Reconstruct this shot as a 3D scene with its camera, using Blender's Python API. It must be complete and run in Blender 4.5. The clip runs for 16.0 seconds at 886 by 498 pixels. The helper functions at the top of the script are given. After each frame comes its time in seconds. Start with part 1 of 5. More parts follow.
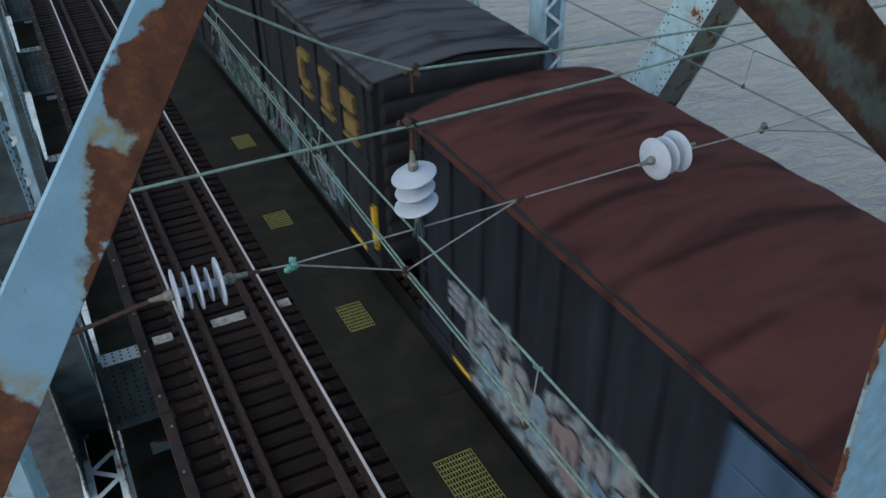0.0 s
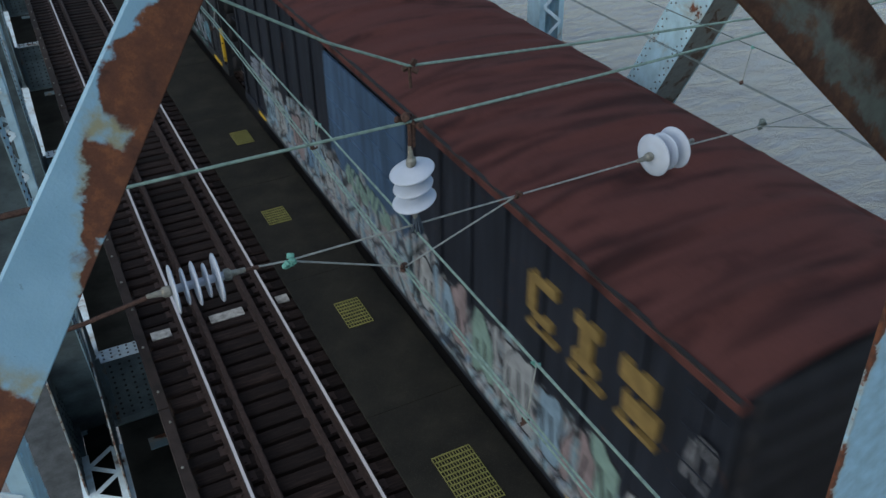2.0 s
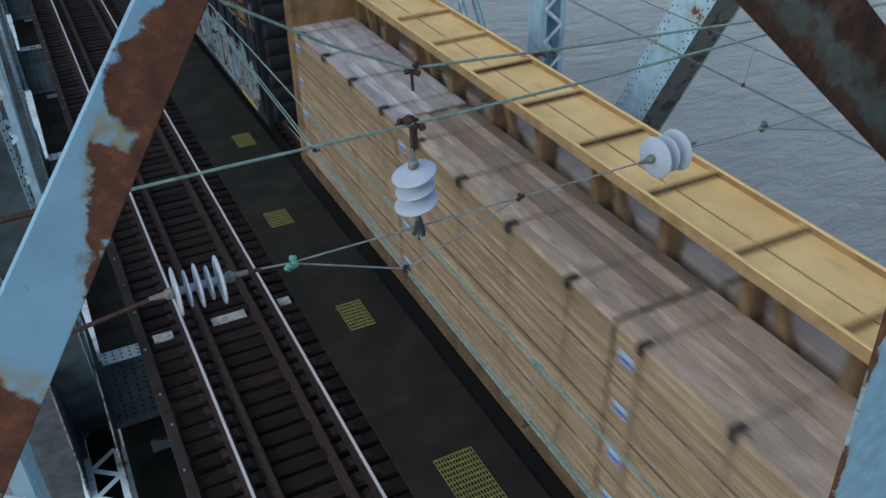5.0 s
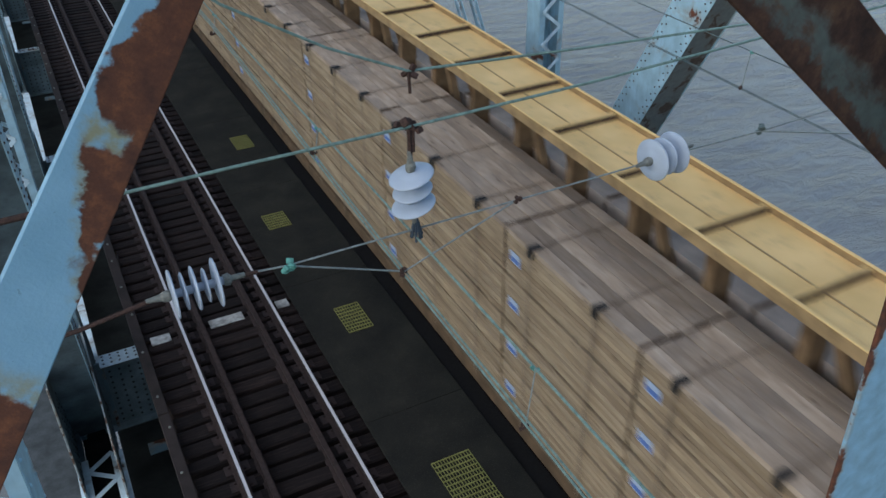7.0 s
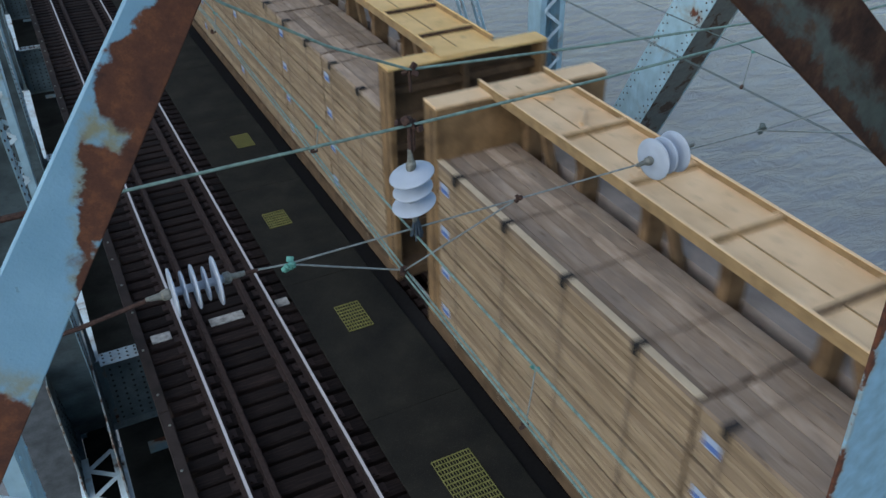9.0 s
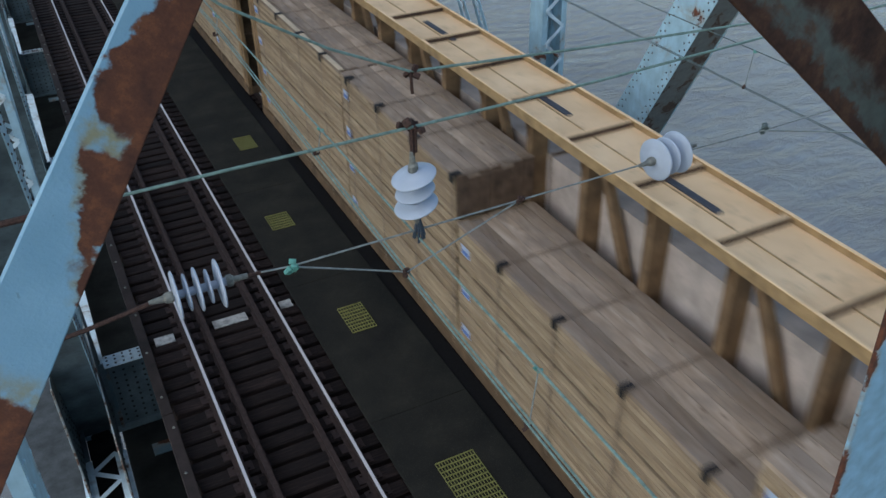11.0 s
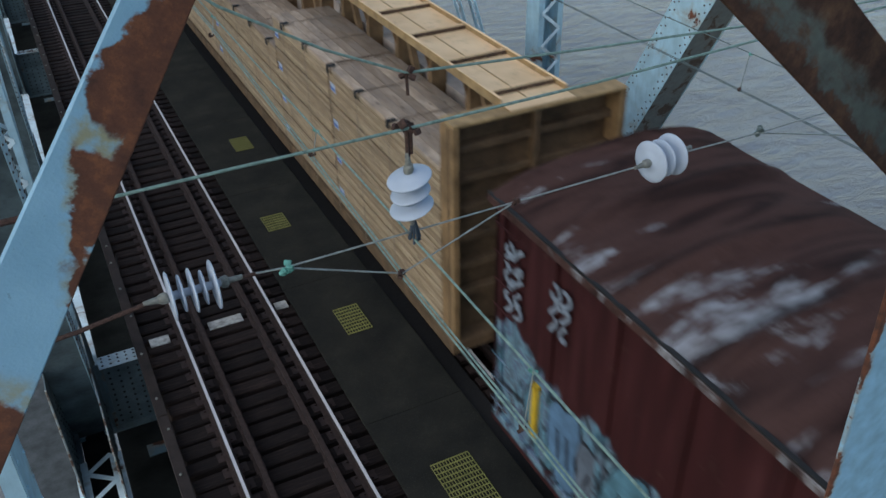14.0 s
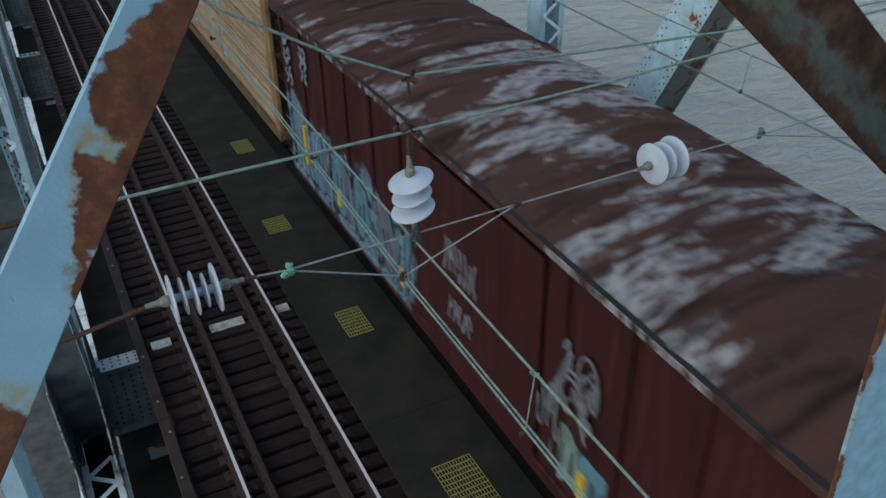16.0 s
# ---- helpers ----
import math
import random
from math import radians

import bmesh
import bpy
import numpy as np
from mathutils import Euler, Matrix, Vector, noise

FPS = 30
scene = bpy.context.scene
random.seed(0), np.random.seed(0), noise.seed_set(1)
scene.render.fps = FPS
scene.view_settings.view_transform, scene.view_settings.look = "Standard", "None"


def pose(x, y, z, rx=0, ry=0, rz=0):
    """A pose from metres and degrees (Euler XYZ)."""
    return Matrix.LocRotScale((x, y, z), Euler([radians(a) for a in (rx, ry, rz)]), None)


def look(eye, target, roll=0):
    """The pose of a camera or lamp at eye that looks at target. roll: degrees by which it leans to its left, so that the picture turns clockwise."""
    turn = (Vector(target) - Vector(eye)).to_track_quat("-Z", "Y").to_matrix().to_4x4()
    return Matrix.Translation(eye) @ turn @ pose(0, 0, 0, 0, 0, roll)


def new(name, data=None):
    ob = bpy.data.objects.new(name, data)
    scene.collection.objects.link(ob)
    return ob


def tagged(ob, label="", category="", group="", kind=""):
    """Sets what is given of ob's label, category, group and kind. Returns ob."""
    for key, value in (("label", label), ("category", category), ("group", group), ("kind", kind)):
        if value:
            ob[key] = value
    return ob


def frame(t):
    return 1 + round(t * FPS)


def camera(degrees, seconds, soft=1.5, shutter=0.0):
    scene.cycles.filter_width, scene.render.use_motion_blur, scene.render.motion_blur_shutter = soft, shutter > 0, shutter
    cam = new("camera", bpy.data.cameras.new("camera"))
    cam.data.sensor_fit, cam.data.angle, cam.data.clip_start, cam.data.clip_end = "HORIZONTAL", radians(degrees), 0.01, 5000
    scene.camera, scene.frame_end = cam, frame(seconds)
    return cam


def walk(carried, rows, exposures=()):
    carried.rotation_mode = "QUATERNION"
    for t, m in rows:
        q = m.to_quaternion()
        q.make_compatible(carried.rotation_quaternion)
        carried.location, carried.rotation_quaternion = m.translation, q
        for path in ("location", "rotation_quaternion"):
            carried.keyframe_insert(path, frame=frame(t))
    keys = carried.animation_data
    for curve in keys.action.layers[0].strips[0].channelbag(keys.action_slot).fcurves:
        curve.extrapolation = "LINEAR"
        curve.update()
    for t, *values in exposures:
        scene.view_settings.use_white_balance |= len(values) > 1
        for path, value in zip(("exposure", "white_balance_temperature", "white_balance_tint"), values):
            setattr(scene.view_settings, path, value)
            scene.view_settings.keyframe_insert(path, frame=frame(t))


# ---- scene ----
cam = camera(54.9, 16.0, shutter=0.7)

PATH = [
    (0, (-1.813, -0.012, 8.768), (-1.073, 1.483, 7.666), -1.1),
    (0.5, (-1.816, -0.019, 8.769), (-1.076, 1.478, 7.667), -1.2),
    (1, (-1.817, -0.02, 8.768), (-1.076, 1.475, 7.664), -1.1),
    (1.5, (-1.812, -0.018, 8.767), (-1.07, 1.473, 7.659), -1.1),
    (2, (-1.81, -0.011, 8.767), (-1.069, 1.478, 7.657), -1.0),
    (2.5, (-1.807, -0.004, 8.766), (-1.068, 1.486, 7.657), -1.0),
    (3, (-1.808, -0.004, 8.768), (-1.07, 1.488, 7.659), -1.0),
    (3.5, (-1.815, -0.008, 8.768), (-1.078, 1.485, 7.661), -1.1),
    (4, (-1.82, -0.016, 8.768), (-1.082, 1.48, 7.665), -1.1),
    (6.5, (-1.803, -0.015, 8.77), (-1.063, 1.476, 7.661), -1.1),
    (7, (-1.807, -0.015, 8.769), (-1.063, 1.48, 7.668), -1.0),
    (7.5, (-1.812, -0.022, 8.77), (-1.065, 1.474, 7.673), -0.7),
    (8, (-1.813, -0.02, 8.767), (-1.066, 1.475, 7.668), -0.5),
    (8.5, (-1.808, -0.019, 8.77), (-1.063, 1.475, 7.668), -0.6),
    (9, (-1.804, -0.012, 8.766), (-1.062, 1.482, 7.663), -0.9),
    (11.5, (-1.795, -0.013, 8.77), (-1.059, 1.488, 7.672), -1.4),
    (12, (-1.791, -0.014, 8.769), (-1.055, 1.489, 7.674), -1.5),
    (12.5, (-1.793, -0.013, 8.769), (-1.058, 1.489, 7.672), -1.4),
    (13, (-1.792, -0.014, 8.77), (-1.054, 1.485, 7.67), -1.3),
    (13.5, (-1.792, -0.013, 8.769), (-1.05, 1.483, 7.668), -1.2),
    (14, (-1.794, -0.013, 8.768), (-1.049, 1.483, 7.67), -1.0),
    (14.5, (-1.796, -0.019, 8.774), (-1.051, 1.481, 7.681), -1.0),
    (15, (-1.797, -0.017, 8.769), (-1.052, 1.484, 7.677), -1.1),
    (15.5, (-1.795, -0.009, 8.767), (-1.051, 1.491, 7.673), -1.1),
    (16, (-1.796, -0.013, 8.769), (-1.052, 1.487, 7.676), -1.1),
]
walk(cam, [(t, look(eye, target, roll)) for t, eye, target, roll in PATH], exposures=[(0, 0.0, 6250, 5), (3.2, 0.0, 6250, 5), (4.5, 0.0, 6000, 5), (6.5, 0.0, 5900, 5), (13.2, 0.0, 5900, 5), (14.5, 0.0, 6250, 4), (16, 0.0, 6400, 3)])

# ---- sky and light: an overcast dusk ----
world = bpy.data.worlds.new("dusk_sky")
scene.world = world
world.use_nodes = True
wn = world.node_tree.nodes
sky = wn.new("ShaderNodeTexSky")
sky.sky_type = "NISHITA"
sky.sun_disc = False
sky.sun_elevation = radians(32)
sky.sun_rotation = radians(250)
sky.air_density = 1.0
sky.dust_density = 1.0
wn["Background"].inputs["Strength"].default_value = 0.165
world.node_tree.links.new(sky.outputs[0], wn["Background"].inputs["Color"])
sun_data = bpy.data.lights.new("sun", "SUN")
sun_data.energy = 1.3
sun_data.angle = radians(85)
sun_data.color = (1.0, 0.97, 0.94)
sun = new("sun", sun_data)
sun.matrix_world = look((-27, -5, 40), (0, 5, 0))

TRACK = 3.96          # centre of the train's track; the other track is centred on x = 0


# ---- mesh helpers ----
def box_into(bm, x0, x1, y0, y1, z0, z1, bevel=0.0, m=None):
    vs = [bm.verts.new((x, y, z)) for z in (z0, z1) for y in (y0, y1) for x in (x0, x1)]
    fs = [bm.faces.new([vs[i] for i in q]) for q in
          ((0, 2, 3, 1), (4, 5, 7, 6), (0, 1, 5, 4), (2, 6, 7, 3), (0, 4, 6, 2), (1, 3, 7, 5))]
    if bevel:
        es = list({e for f in fs for e in f.edges})
        r = bmesh.ops.bevel(bm, geom=es, offset=bevel, segments=1, affect="EDGES")
        vs = list({v for f in r["faces"] for v in f.verts} | {v for v in vs if v.is_valid})
    if m is not None:
        bmesh.ops.transform(bm, matrix=m, verts=[v for v in vs if v.is_valid])


def tube_into(bm, pts, r, n=6, caps=True):
    pts = [Vector(p) for p in pts]
    rings = []
    for i, p in enumerate(pts):
        d = (pts[min(i + 1, len(pts) - 1)] - pts[max(i - 1, 0)]).normalized()
        a = d.cross(Vector((0, 0, 1)) if abs(d.z) < 0.9 else Vector((1, 0, 0))).normalized()
        b = d.cross(a)
        rings.append([bm.verts.new(p + r * (math.cos(2 * math.pi * k / n) * a + math.sin(2 * math.pi * k / n) * b)) for k in range(n)])
    for u, v in zip(rings, rings[1:]):
        for k in range(n):
            bm.faces.new((u[k], u[(k + 1) % n], v[(k + 1) % n], v[k]))
    if caps:
        bm.faces.new(list(reversed(rings[0])))
        bm.faces.new(rings[-1])


def bar_into(bm, p, q, w, t, up=(0, 0, 1), bevel=0.0):
    """A flat bar from p to q, w wide across and t thick along up."""
    p, q = Vector(p), Vector(q)
    d = q - p
    y = d.normalized()
    z = Vector(up)
    z = (z - z.dot(y) * y).normalized()
    x = y.cross(z)
    m = Matrix((x, y, z)).transposed().to_4x4()
    m.translation = p
    box_into(bm, -w / 2, w / 2, 0, d.length, -t / 2, t / 2, bevel, m)


def turned_into(bm, profile, n=24, m=None):
    """A surface of revolution about z from (radius, height) pairs."""
    rings = []
    made = []
    for r, z in profile:
        ring = [bm.verts.new((r * math.cos(2 * math.pi * k / n), r * math.sin(2 * math.pi * k / n), z)) for k in range(n)]
        rings.append(ring)
        made += ring
    for u, v in zip(rings, rings[1:]):
        for k in range(n):
            bm.faces.new((u[k], u[(k + 1) % n], v[(k + 1) % n], v[k]))
    bm.faces.new(list(reversed(rings[0])))
    bm.faces.new(rings[-1])
    if m is not None:
        bmesh.ops.transform(bm, matrix=m, verts=made)


def rivet_into(bm, p, normal, r=0.016):
    z = Vector(normal).normalized()
    m = z.to_track_quat("Z", "Y").to_matrix().to_4x4()
    m.translation = Vector(p)
    turned_into(bm, ((r, 0), (r * 0.8, r * 0.45), (r * 0.3, r * 0.65)), 6, m)


def grid_into(bm, rows):
    vs = [[bm.verts.new(p) for p in row] for row in rows]
    for a, b in zip(vs, vs[1:]):
        for i in range(len(a) - 1):
            bm.faces.new((a[i], a[i + 1], b[i + 1], b[i]))


def finish(bm, name, material, smooth=False):
    me = bpy.data.meshes.new(name)
    bmesh.ops.recalc_face_normals(bm, faces=bm.faces)
    bm.to_mesh(me)
    bm.free()
    me.materials.append(material)
    if smooth:
        for p in me.polygons:
            p.use_smooth = True
    return me


def part(name, bm, material, parent, label="", smooth=False, at=None):
    ob = new(name, finish(bm, name, material, smooth))
    ob.parent = parent
    if at is not None:
        ob.matrix_basis = at
    if label:
        ob["label"] = label
    return ob


def boxes(*specs, bevel=0.0):
    bm = bmesh.new()
    for s in specs:
        box_into(bm, *s, bevel=bevel)
    return bm


def tubes(*specs, n=6):
    bm = bmesh.new()
    for pts, r in specs:
        tube_into(bm, pts, r, n)
    return bm


def thing(name, label, category, group="", kind=""):
    return tagged(new(name), label, category, group, kind)


# ---- materials ----
class Nodes:
    def __init__(self, name, rough=0.7, metal=0.0, spec=0.5):
        self.mat = bpy.data.materials.new(name)
        self.mat.use_nodes = True
        self.nt = self.mat.node_tree
        self.b = self.nt.nodes["Principled BSDF"]
        self.b.inputs["Roughness"].default_value = rough
        self.b.inputs["Metallic"].default_value = metal
        self.b.inputs["Specular IOR Level"].default_value = spec
        self.co = self.nt.nodes.new("ShaderNodeTexCoord").outputs["Object"]

    def put(self, socket, value):
        if hasattr(value, "links"):
            self.nt.links.new(value, socket)
        else:
            socket.default_value = value

    def space(self, sx=1, sy=1, sz=1, loc=(0, 0, 0)):
        n = self.nt.nodes.new("ShaderNodeMapping")
        n.inputs["Scale"].default_value = (sx, sy, sz)
        n.inputs["Location"].default_value = loc
        self.nt.links.new(self.co, n.inputs["Vector"])
        return n.outputs[0]

    def noise(self, scale, detail=3, co=None, rough=0.55, distort=0.0):
        n = self.nt.nodes.new("ShaderNodeTexNoise")
        n.inputs["Scale"].default_value = scale
        n.inputs["Detail"].default_value = detail
        n.inputs["Roughness"].default_value = rough
        n.inputs["Distortion"].default_value = distort
        self.nt.links.new(self.co if co is None else co, n.inputs["Vector"])
        return n.outputs["Fac"]

    def cells(self, scale, co=None, feature="F1"):
        n = self.nt.nodes.new("ShaderNodeTexVoronoi")
        n.feature = feature
        n.inputs["Scale"].default_value = scale
        self.nt.links.new(self.co if co is None else co, n.inputs["Vector"])
        return n

    def step(self, value, lo, hi):
        n = self.nt.nodes.new("ShaderNodeMapRange")
        n.interpolation_type = "SMOOTHSTEP"
        n.inputs["From Min"].default_value = lo
        n.inputs["From Max"].default_value = hi
        self.nt.links.new(value, n.inputs["Value"])
        return n.outputs[0]

    def math(self, op, a, b=0.0):
        n = self.nt.nodes.new("ShaderNodeMath")
        n.operation = op
        self.put(n.inputs[0], a)
        self.put(n.inputs[1], b)
        return n.outputs[0]

    def mix(self, fac, a, b, blend="MIX"):
        n = self.nt.nodes.new("ShaderNodeMix")
        n.data_type = "RGBA"
        n.blend_type = blend
        self.put(n.inputs["Factor"], fac)
        self.put(n.inputs["A"], (*a, 1) if isinstance(a, tuple) else a)
        self.put(n.inputs["B"], (*b, 1) if isinstance(b, tuple) else b)
        return n.outputs["Result"]

    def ramp(self, fac, *stops):
        n = self.nt.nodes.new("ShaderNodeValToRGB")
        e = n.color_ramp.elements
        while len(e) < len(stops):
            e.new(0.5)
        for k, (p, c) in zip(e, stops):
            k.position, k.color = p, (*c, 1)
        self.nt.links.new(fac, n.inputs[0])
        return n.outputs[0]

    def xyz(self):
        n = self.nt.nodes.new("ShaderNodeSeparateXYZ")
        self.nt.links.new(self.co, n.inputs[0])
        return n.outputs

    def rand(self, island=False):
        if island:
            return self.nt.nodes.new("ShaderNodeNewGeometry").outputs["Random Per Island"]
        return self.nt.nodes.new("ShaderNodeObjectInfo").outputs["Random"]

    def scatter(self, reach=60.0):
        """Give each object its own stretch of the pattern."""
        n = self.nt.nodes.new("ShaderNodeVectorMath")
        n.operation = "ADD"
        self.nt.links.new(self.co, n.inputs[0])
        self.nt.links.new(self.math("MULTIPLY", self.rand(), reach), n.inputs[1])
        self.co = n.outputs[0]

    def color(self, c):
        self.put(self.b.inputs["Base Color"], (*c, 1) if isinstance(c, tuple) else c)

    def bump(self, height, strength=0.3, dist=0.01):
        n = self.nt.nodes.new("ShaderNodeBump")
        n.inputs["Strength"].default_value = strength
        n.inputs["Distance"].default_value = dist
        self.nt.links.new(height, n.inputs["Height"])
        self.nt.links.new(n.outputs[0], self.b.inputs["Normal"])


def plain(name, c, rough=0.7, metal=0.0, vary=0.25, scale=6.0):
    """One colour with grime at two scales."""
    n = Nodes(name, rough, metal, 0.35)
    d = tuple(v * (1 - vary) for v in c)
    e = tuple(min(1, v * (1 + vary * 0.6)) for v in c)
    a = n.ramp(n.noise(scale, 5), (0.3, d), (0.7, e))
    g = n.step(n.noise(scale * 9, 3), 0.45, 0.75)
    n.color(n.mix(n.math("MULTIPLY", g, 0.35), a, d))
    n.bump(n.noise(scale * 12, 3), 0.15, 0.004)
    return n.mat


def rusty_paint(name, paint, amount, scale=1.6, rust=(0.15, 0.05, 0.022), dark=(0.045, 0.022, 0.016), rough=0.55, edge=None, stain=(0.30, 0.24, 0.16)):
    """Old bridge paint that peels into rust. amount: the share of rust, 0 to 1."""
    n = Nodes(name, rough)
    patches = n.noise(scale, 6, rough=0.62, distort=0.4)
    if edge is not None:
        ax, lo, hi, gain = edge
        ramp = n.step(n.xyz()[ax], lo, hi)
        patches = n.math("ADD", patches, n.math("MULTIPLY", n.math("SUBTRACT", ramp, 0.5), gain))
    mask = n.step(patches, 0.66 - amount * 0.36, 0.70 - amount * 0.36)
    halo = n.step(patches, 0.56 - amount * 0.36, 0.69 - amount * 0.36)
    fade = n.ramp(n.noise(scale * 3, 4), (0.3, tuple(v * 0.82 for v in paint)), (0.7, tuple(min(1, v * 1.12) for v in paint)))
    streak = n.step(n.noise(2.5, 4, n.space(9, 9, 0.8)), 0.52, 0.75)
    paintc = n.mix(n.math("MULTIPLY", streak, 0.3), fade, tuple(v * 0.6 for v in paint))
    stained = n.mix(n.math("MULTIPLY", halo, 0.55), paintc, stain)
    rustc = n.ramp(n.noise(scale * 5, 6, rough=0.7), (0.3, dark), (0.62, rust), (0.8, tuple(v * 1.5 for v in rust)))
    n.color(n.mix(mask, stained, rustc))
    n.put(n.b.inputs["Roughness"], n.math("ADD", n.math("MULTIPLY", mask, 0.35), rough - 0.05))
    n.bump(n.math("ADD", n.math("MULTIPLY", mask, -0.5), n.noise(scale * 22, 4)), 0.35, 0.004)
    return n.mat


BLUE = (0.38, 0.55, 0.63)
M_STEEL = rusty_paint("blue_bridge_paint", BLUE, 0.10)
M_STEEL_OLD = rusty_paint("weathered_bridge_paint", (0.17, 0.25, 0.29), 0.25)
M_STEEL_DARK = rusty_paint("grimy_bridge_steel", (0.10, 0.115, 0.115), 0.35, rust=(0.06, 0.04, 0.03))
M_LACING = rusty_paint("pale_blue_paint", (0.66, 0.78, 0.83), 0.10)
M_EDGE = rusty_paint("rusty_grey_edge", (0.165, 0.170, 0.150), 0.30, scale=4.0, rust=(0.12, 0.075, 0.048), dark=(0.07, 0.050, 0.038), stain=(0.14, 0.11, 0.08))
M_BRACE_BLUE = rusty_paint("blue_brace_paint", (0.29, 0.49, 0.62), 0.10, scale=7.0, edge=(0, -0.155, -0.10, -0.35))
M_RIM = rusty_paint("worn_pale_rim", (0.30, 0.34, 0.34), 0.35, scale=5.0, rust=(0.13, 0.07, 0.045))


def wood_tie():
    n = Nodes("creosoted_oak", 0.9, 0.0, 0.25)
    n.scatter()
    grain = n.noise(6, 6, n.space(0.6, 6, 6), rough=0.7)
    c = n.ramp(grain, (0.25, (0.005, 0.0035, 0.003)), (0.52, (0.016, 0.010, 0.0085)), (0.78, (0.050, 0.034, 0.027)))
    tone = n.ramp(n.rand(), (0.0, (0.55, 0.52, 0.5)), (1.0, (1.35, 1.3, 1.28)))
    n.color(n.mix(1.0, c, tone, "MULTIPLY"))
    n.bump(grain, 0.6, 0.012)
    return n.mat


M_TIE = wood_tie()
M_TIE_PALE = plain("whitewashed_steel", (0.42, 0.40, 0.36), 0.8, vary=0.6, scale=9)
M_TIMBER = plain("dark_brown_timber", (0.030, 0.021, 0.018), 0.9, vary=0.5, scale=3)
M_RUSTRAIL = plain("rusty_rail_steel", (0.036, 0.021, 0.017), 0.8, vary=0.5, scale=14)


def rail_head():
    n = Nodes("polished_rail_head", 0.5, 0.25)
    n.color(n.ramp(n.noise(3, 4, n.space(30, 0.6, 5)), (0.3, (0.58, 0.54, 0.53)), (0.7, (0.74, 0.70, 0.68))))
    return n.mat


M_RAILHEAD = rail_head()


def walkway_mat():
    n = Nodes("dark_grit_walkway", 0.95, 0.0, 0.2)
    big = n.noise(1.3, 5)
    c = n.ramp(big, (0.3, (0.011, 0.0105, 0.009)), (0.55, (0.020, 0.0185, 0.0145)), (0.8, (0.034, 0.031, 0.023)))
    fine = n.noise(60, 2)
    n.color(n.mix(n.math("MULTIPLY", n.step(fine, 0.55, 0.7), 0.4), c, (0.055, 0.052, 0.038)))
    n.bump(fine, 0.5, 0.004)
    return n.mat


M_WALK = walkway_mat()
M_YELLOW_GRATE = plain("yellow_plastic_grating", (0.25, 0.24, 0.075), 0.6, vary=0.4, scale=20)
M_PLATE = plain("dirty_grey_plating", (0.075, 0.08, 0.08), 0.85, vary=0.5, scale=2.5)
M_PIT = plain("shaded_void", (0.030, 0.032, 0.029), 0.9, vary=0.6, scale=1.5)
M_FLOOR_BEAM = plain("blue_grey_floor_beam", (0.21, 0.27, 0.29), 0.7, vary=0.4, scale=2.5)
M_GRIME = plain("grimy_rivet_steel", (0.055, 0.06, 0.06), 0.85, vary=0.4, scale=20)
M_GUSSET = plain("stained_grey_blue_steel", (0.12, 0.155, 0.165), 0.8, vary=0.55, scale=1.8)
M_CERAMIC = plain("grey_white_glaze", (0.46, 0.51, 0.59), 0.3, vary=0.08, scale=8)
M_FITTING = plain("galvanised_iron", (0.24, 0.24, 0.21), 0.6, 0.4, vary=0.4, scale=40)
M_CLAMP = plain("rusted_clamp_iron", (0.075, 0.042, 0.032), 0.8, 0.2, vary=0.5, scale=60)
M_TAIL = plain("dark_blue_grey_wire", (0.055, 0.075, 0.10), 0.6, 0.2, vary=0.3, scale=40)
M_VERDIGRIS = plain("verdigris_bronze", (0.13, 0.34, 0.28), 0.6, vary=0.45, scale=30)
M_WIRE_GREEN = plain("verdigris_copper_wire", (0.20, 0.29, 0.25), 0.6, vary=0.4, scale=25)
M_WIRE_DULL = plain("dull_bronze_wire", (0.10, 0.13, 0.125), 0.6, vary=0.4, scale=25)
M_WIRE_GREY = plain("grey_steel_wire", (0.30, 0.32, 0.30), 0.55, 0.3, vary=0.4, scale=25)


def water_mat():
    n = Nodes("grey_river_water", 0.15, 0.0, 0.5)
    n.color(n.ramp(n.noise(0.05, 4), (0.3, (0.17, 0.165, 0.155)), (0.7, (0.23, 0.225, 0.215))))
    co = n.space(0.5, 1.0, 1.0)
    w = n.math("ADD", n.noise(0.62, 6, co, 0.62, 0.5), n.math("MULTIPLY", n.noise(0.15, 4, co, 0.5, 0.4), 1.5))
    n.bump(w, 0.72, 0.75)
    return n.mat


M_WATER = water_mat()


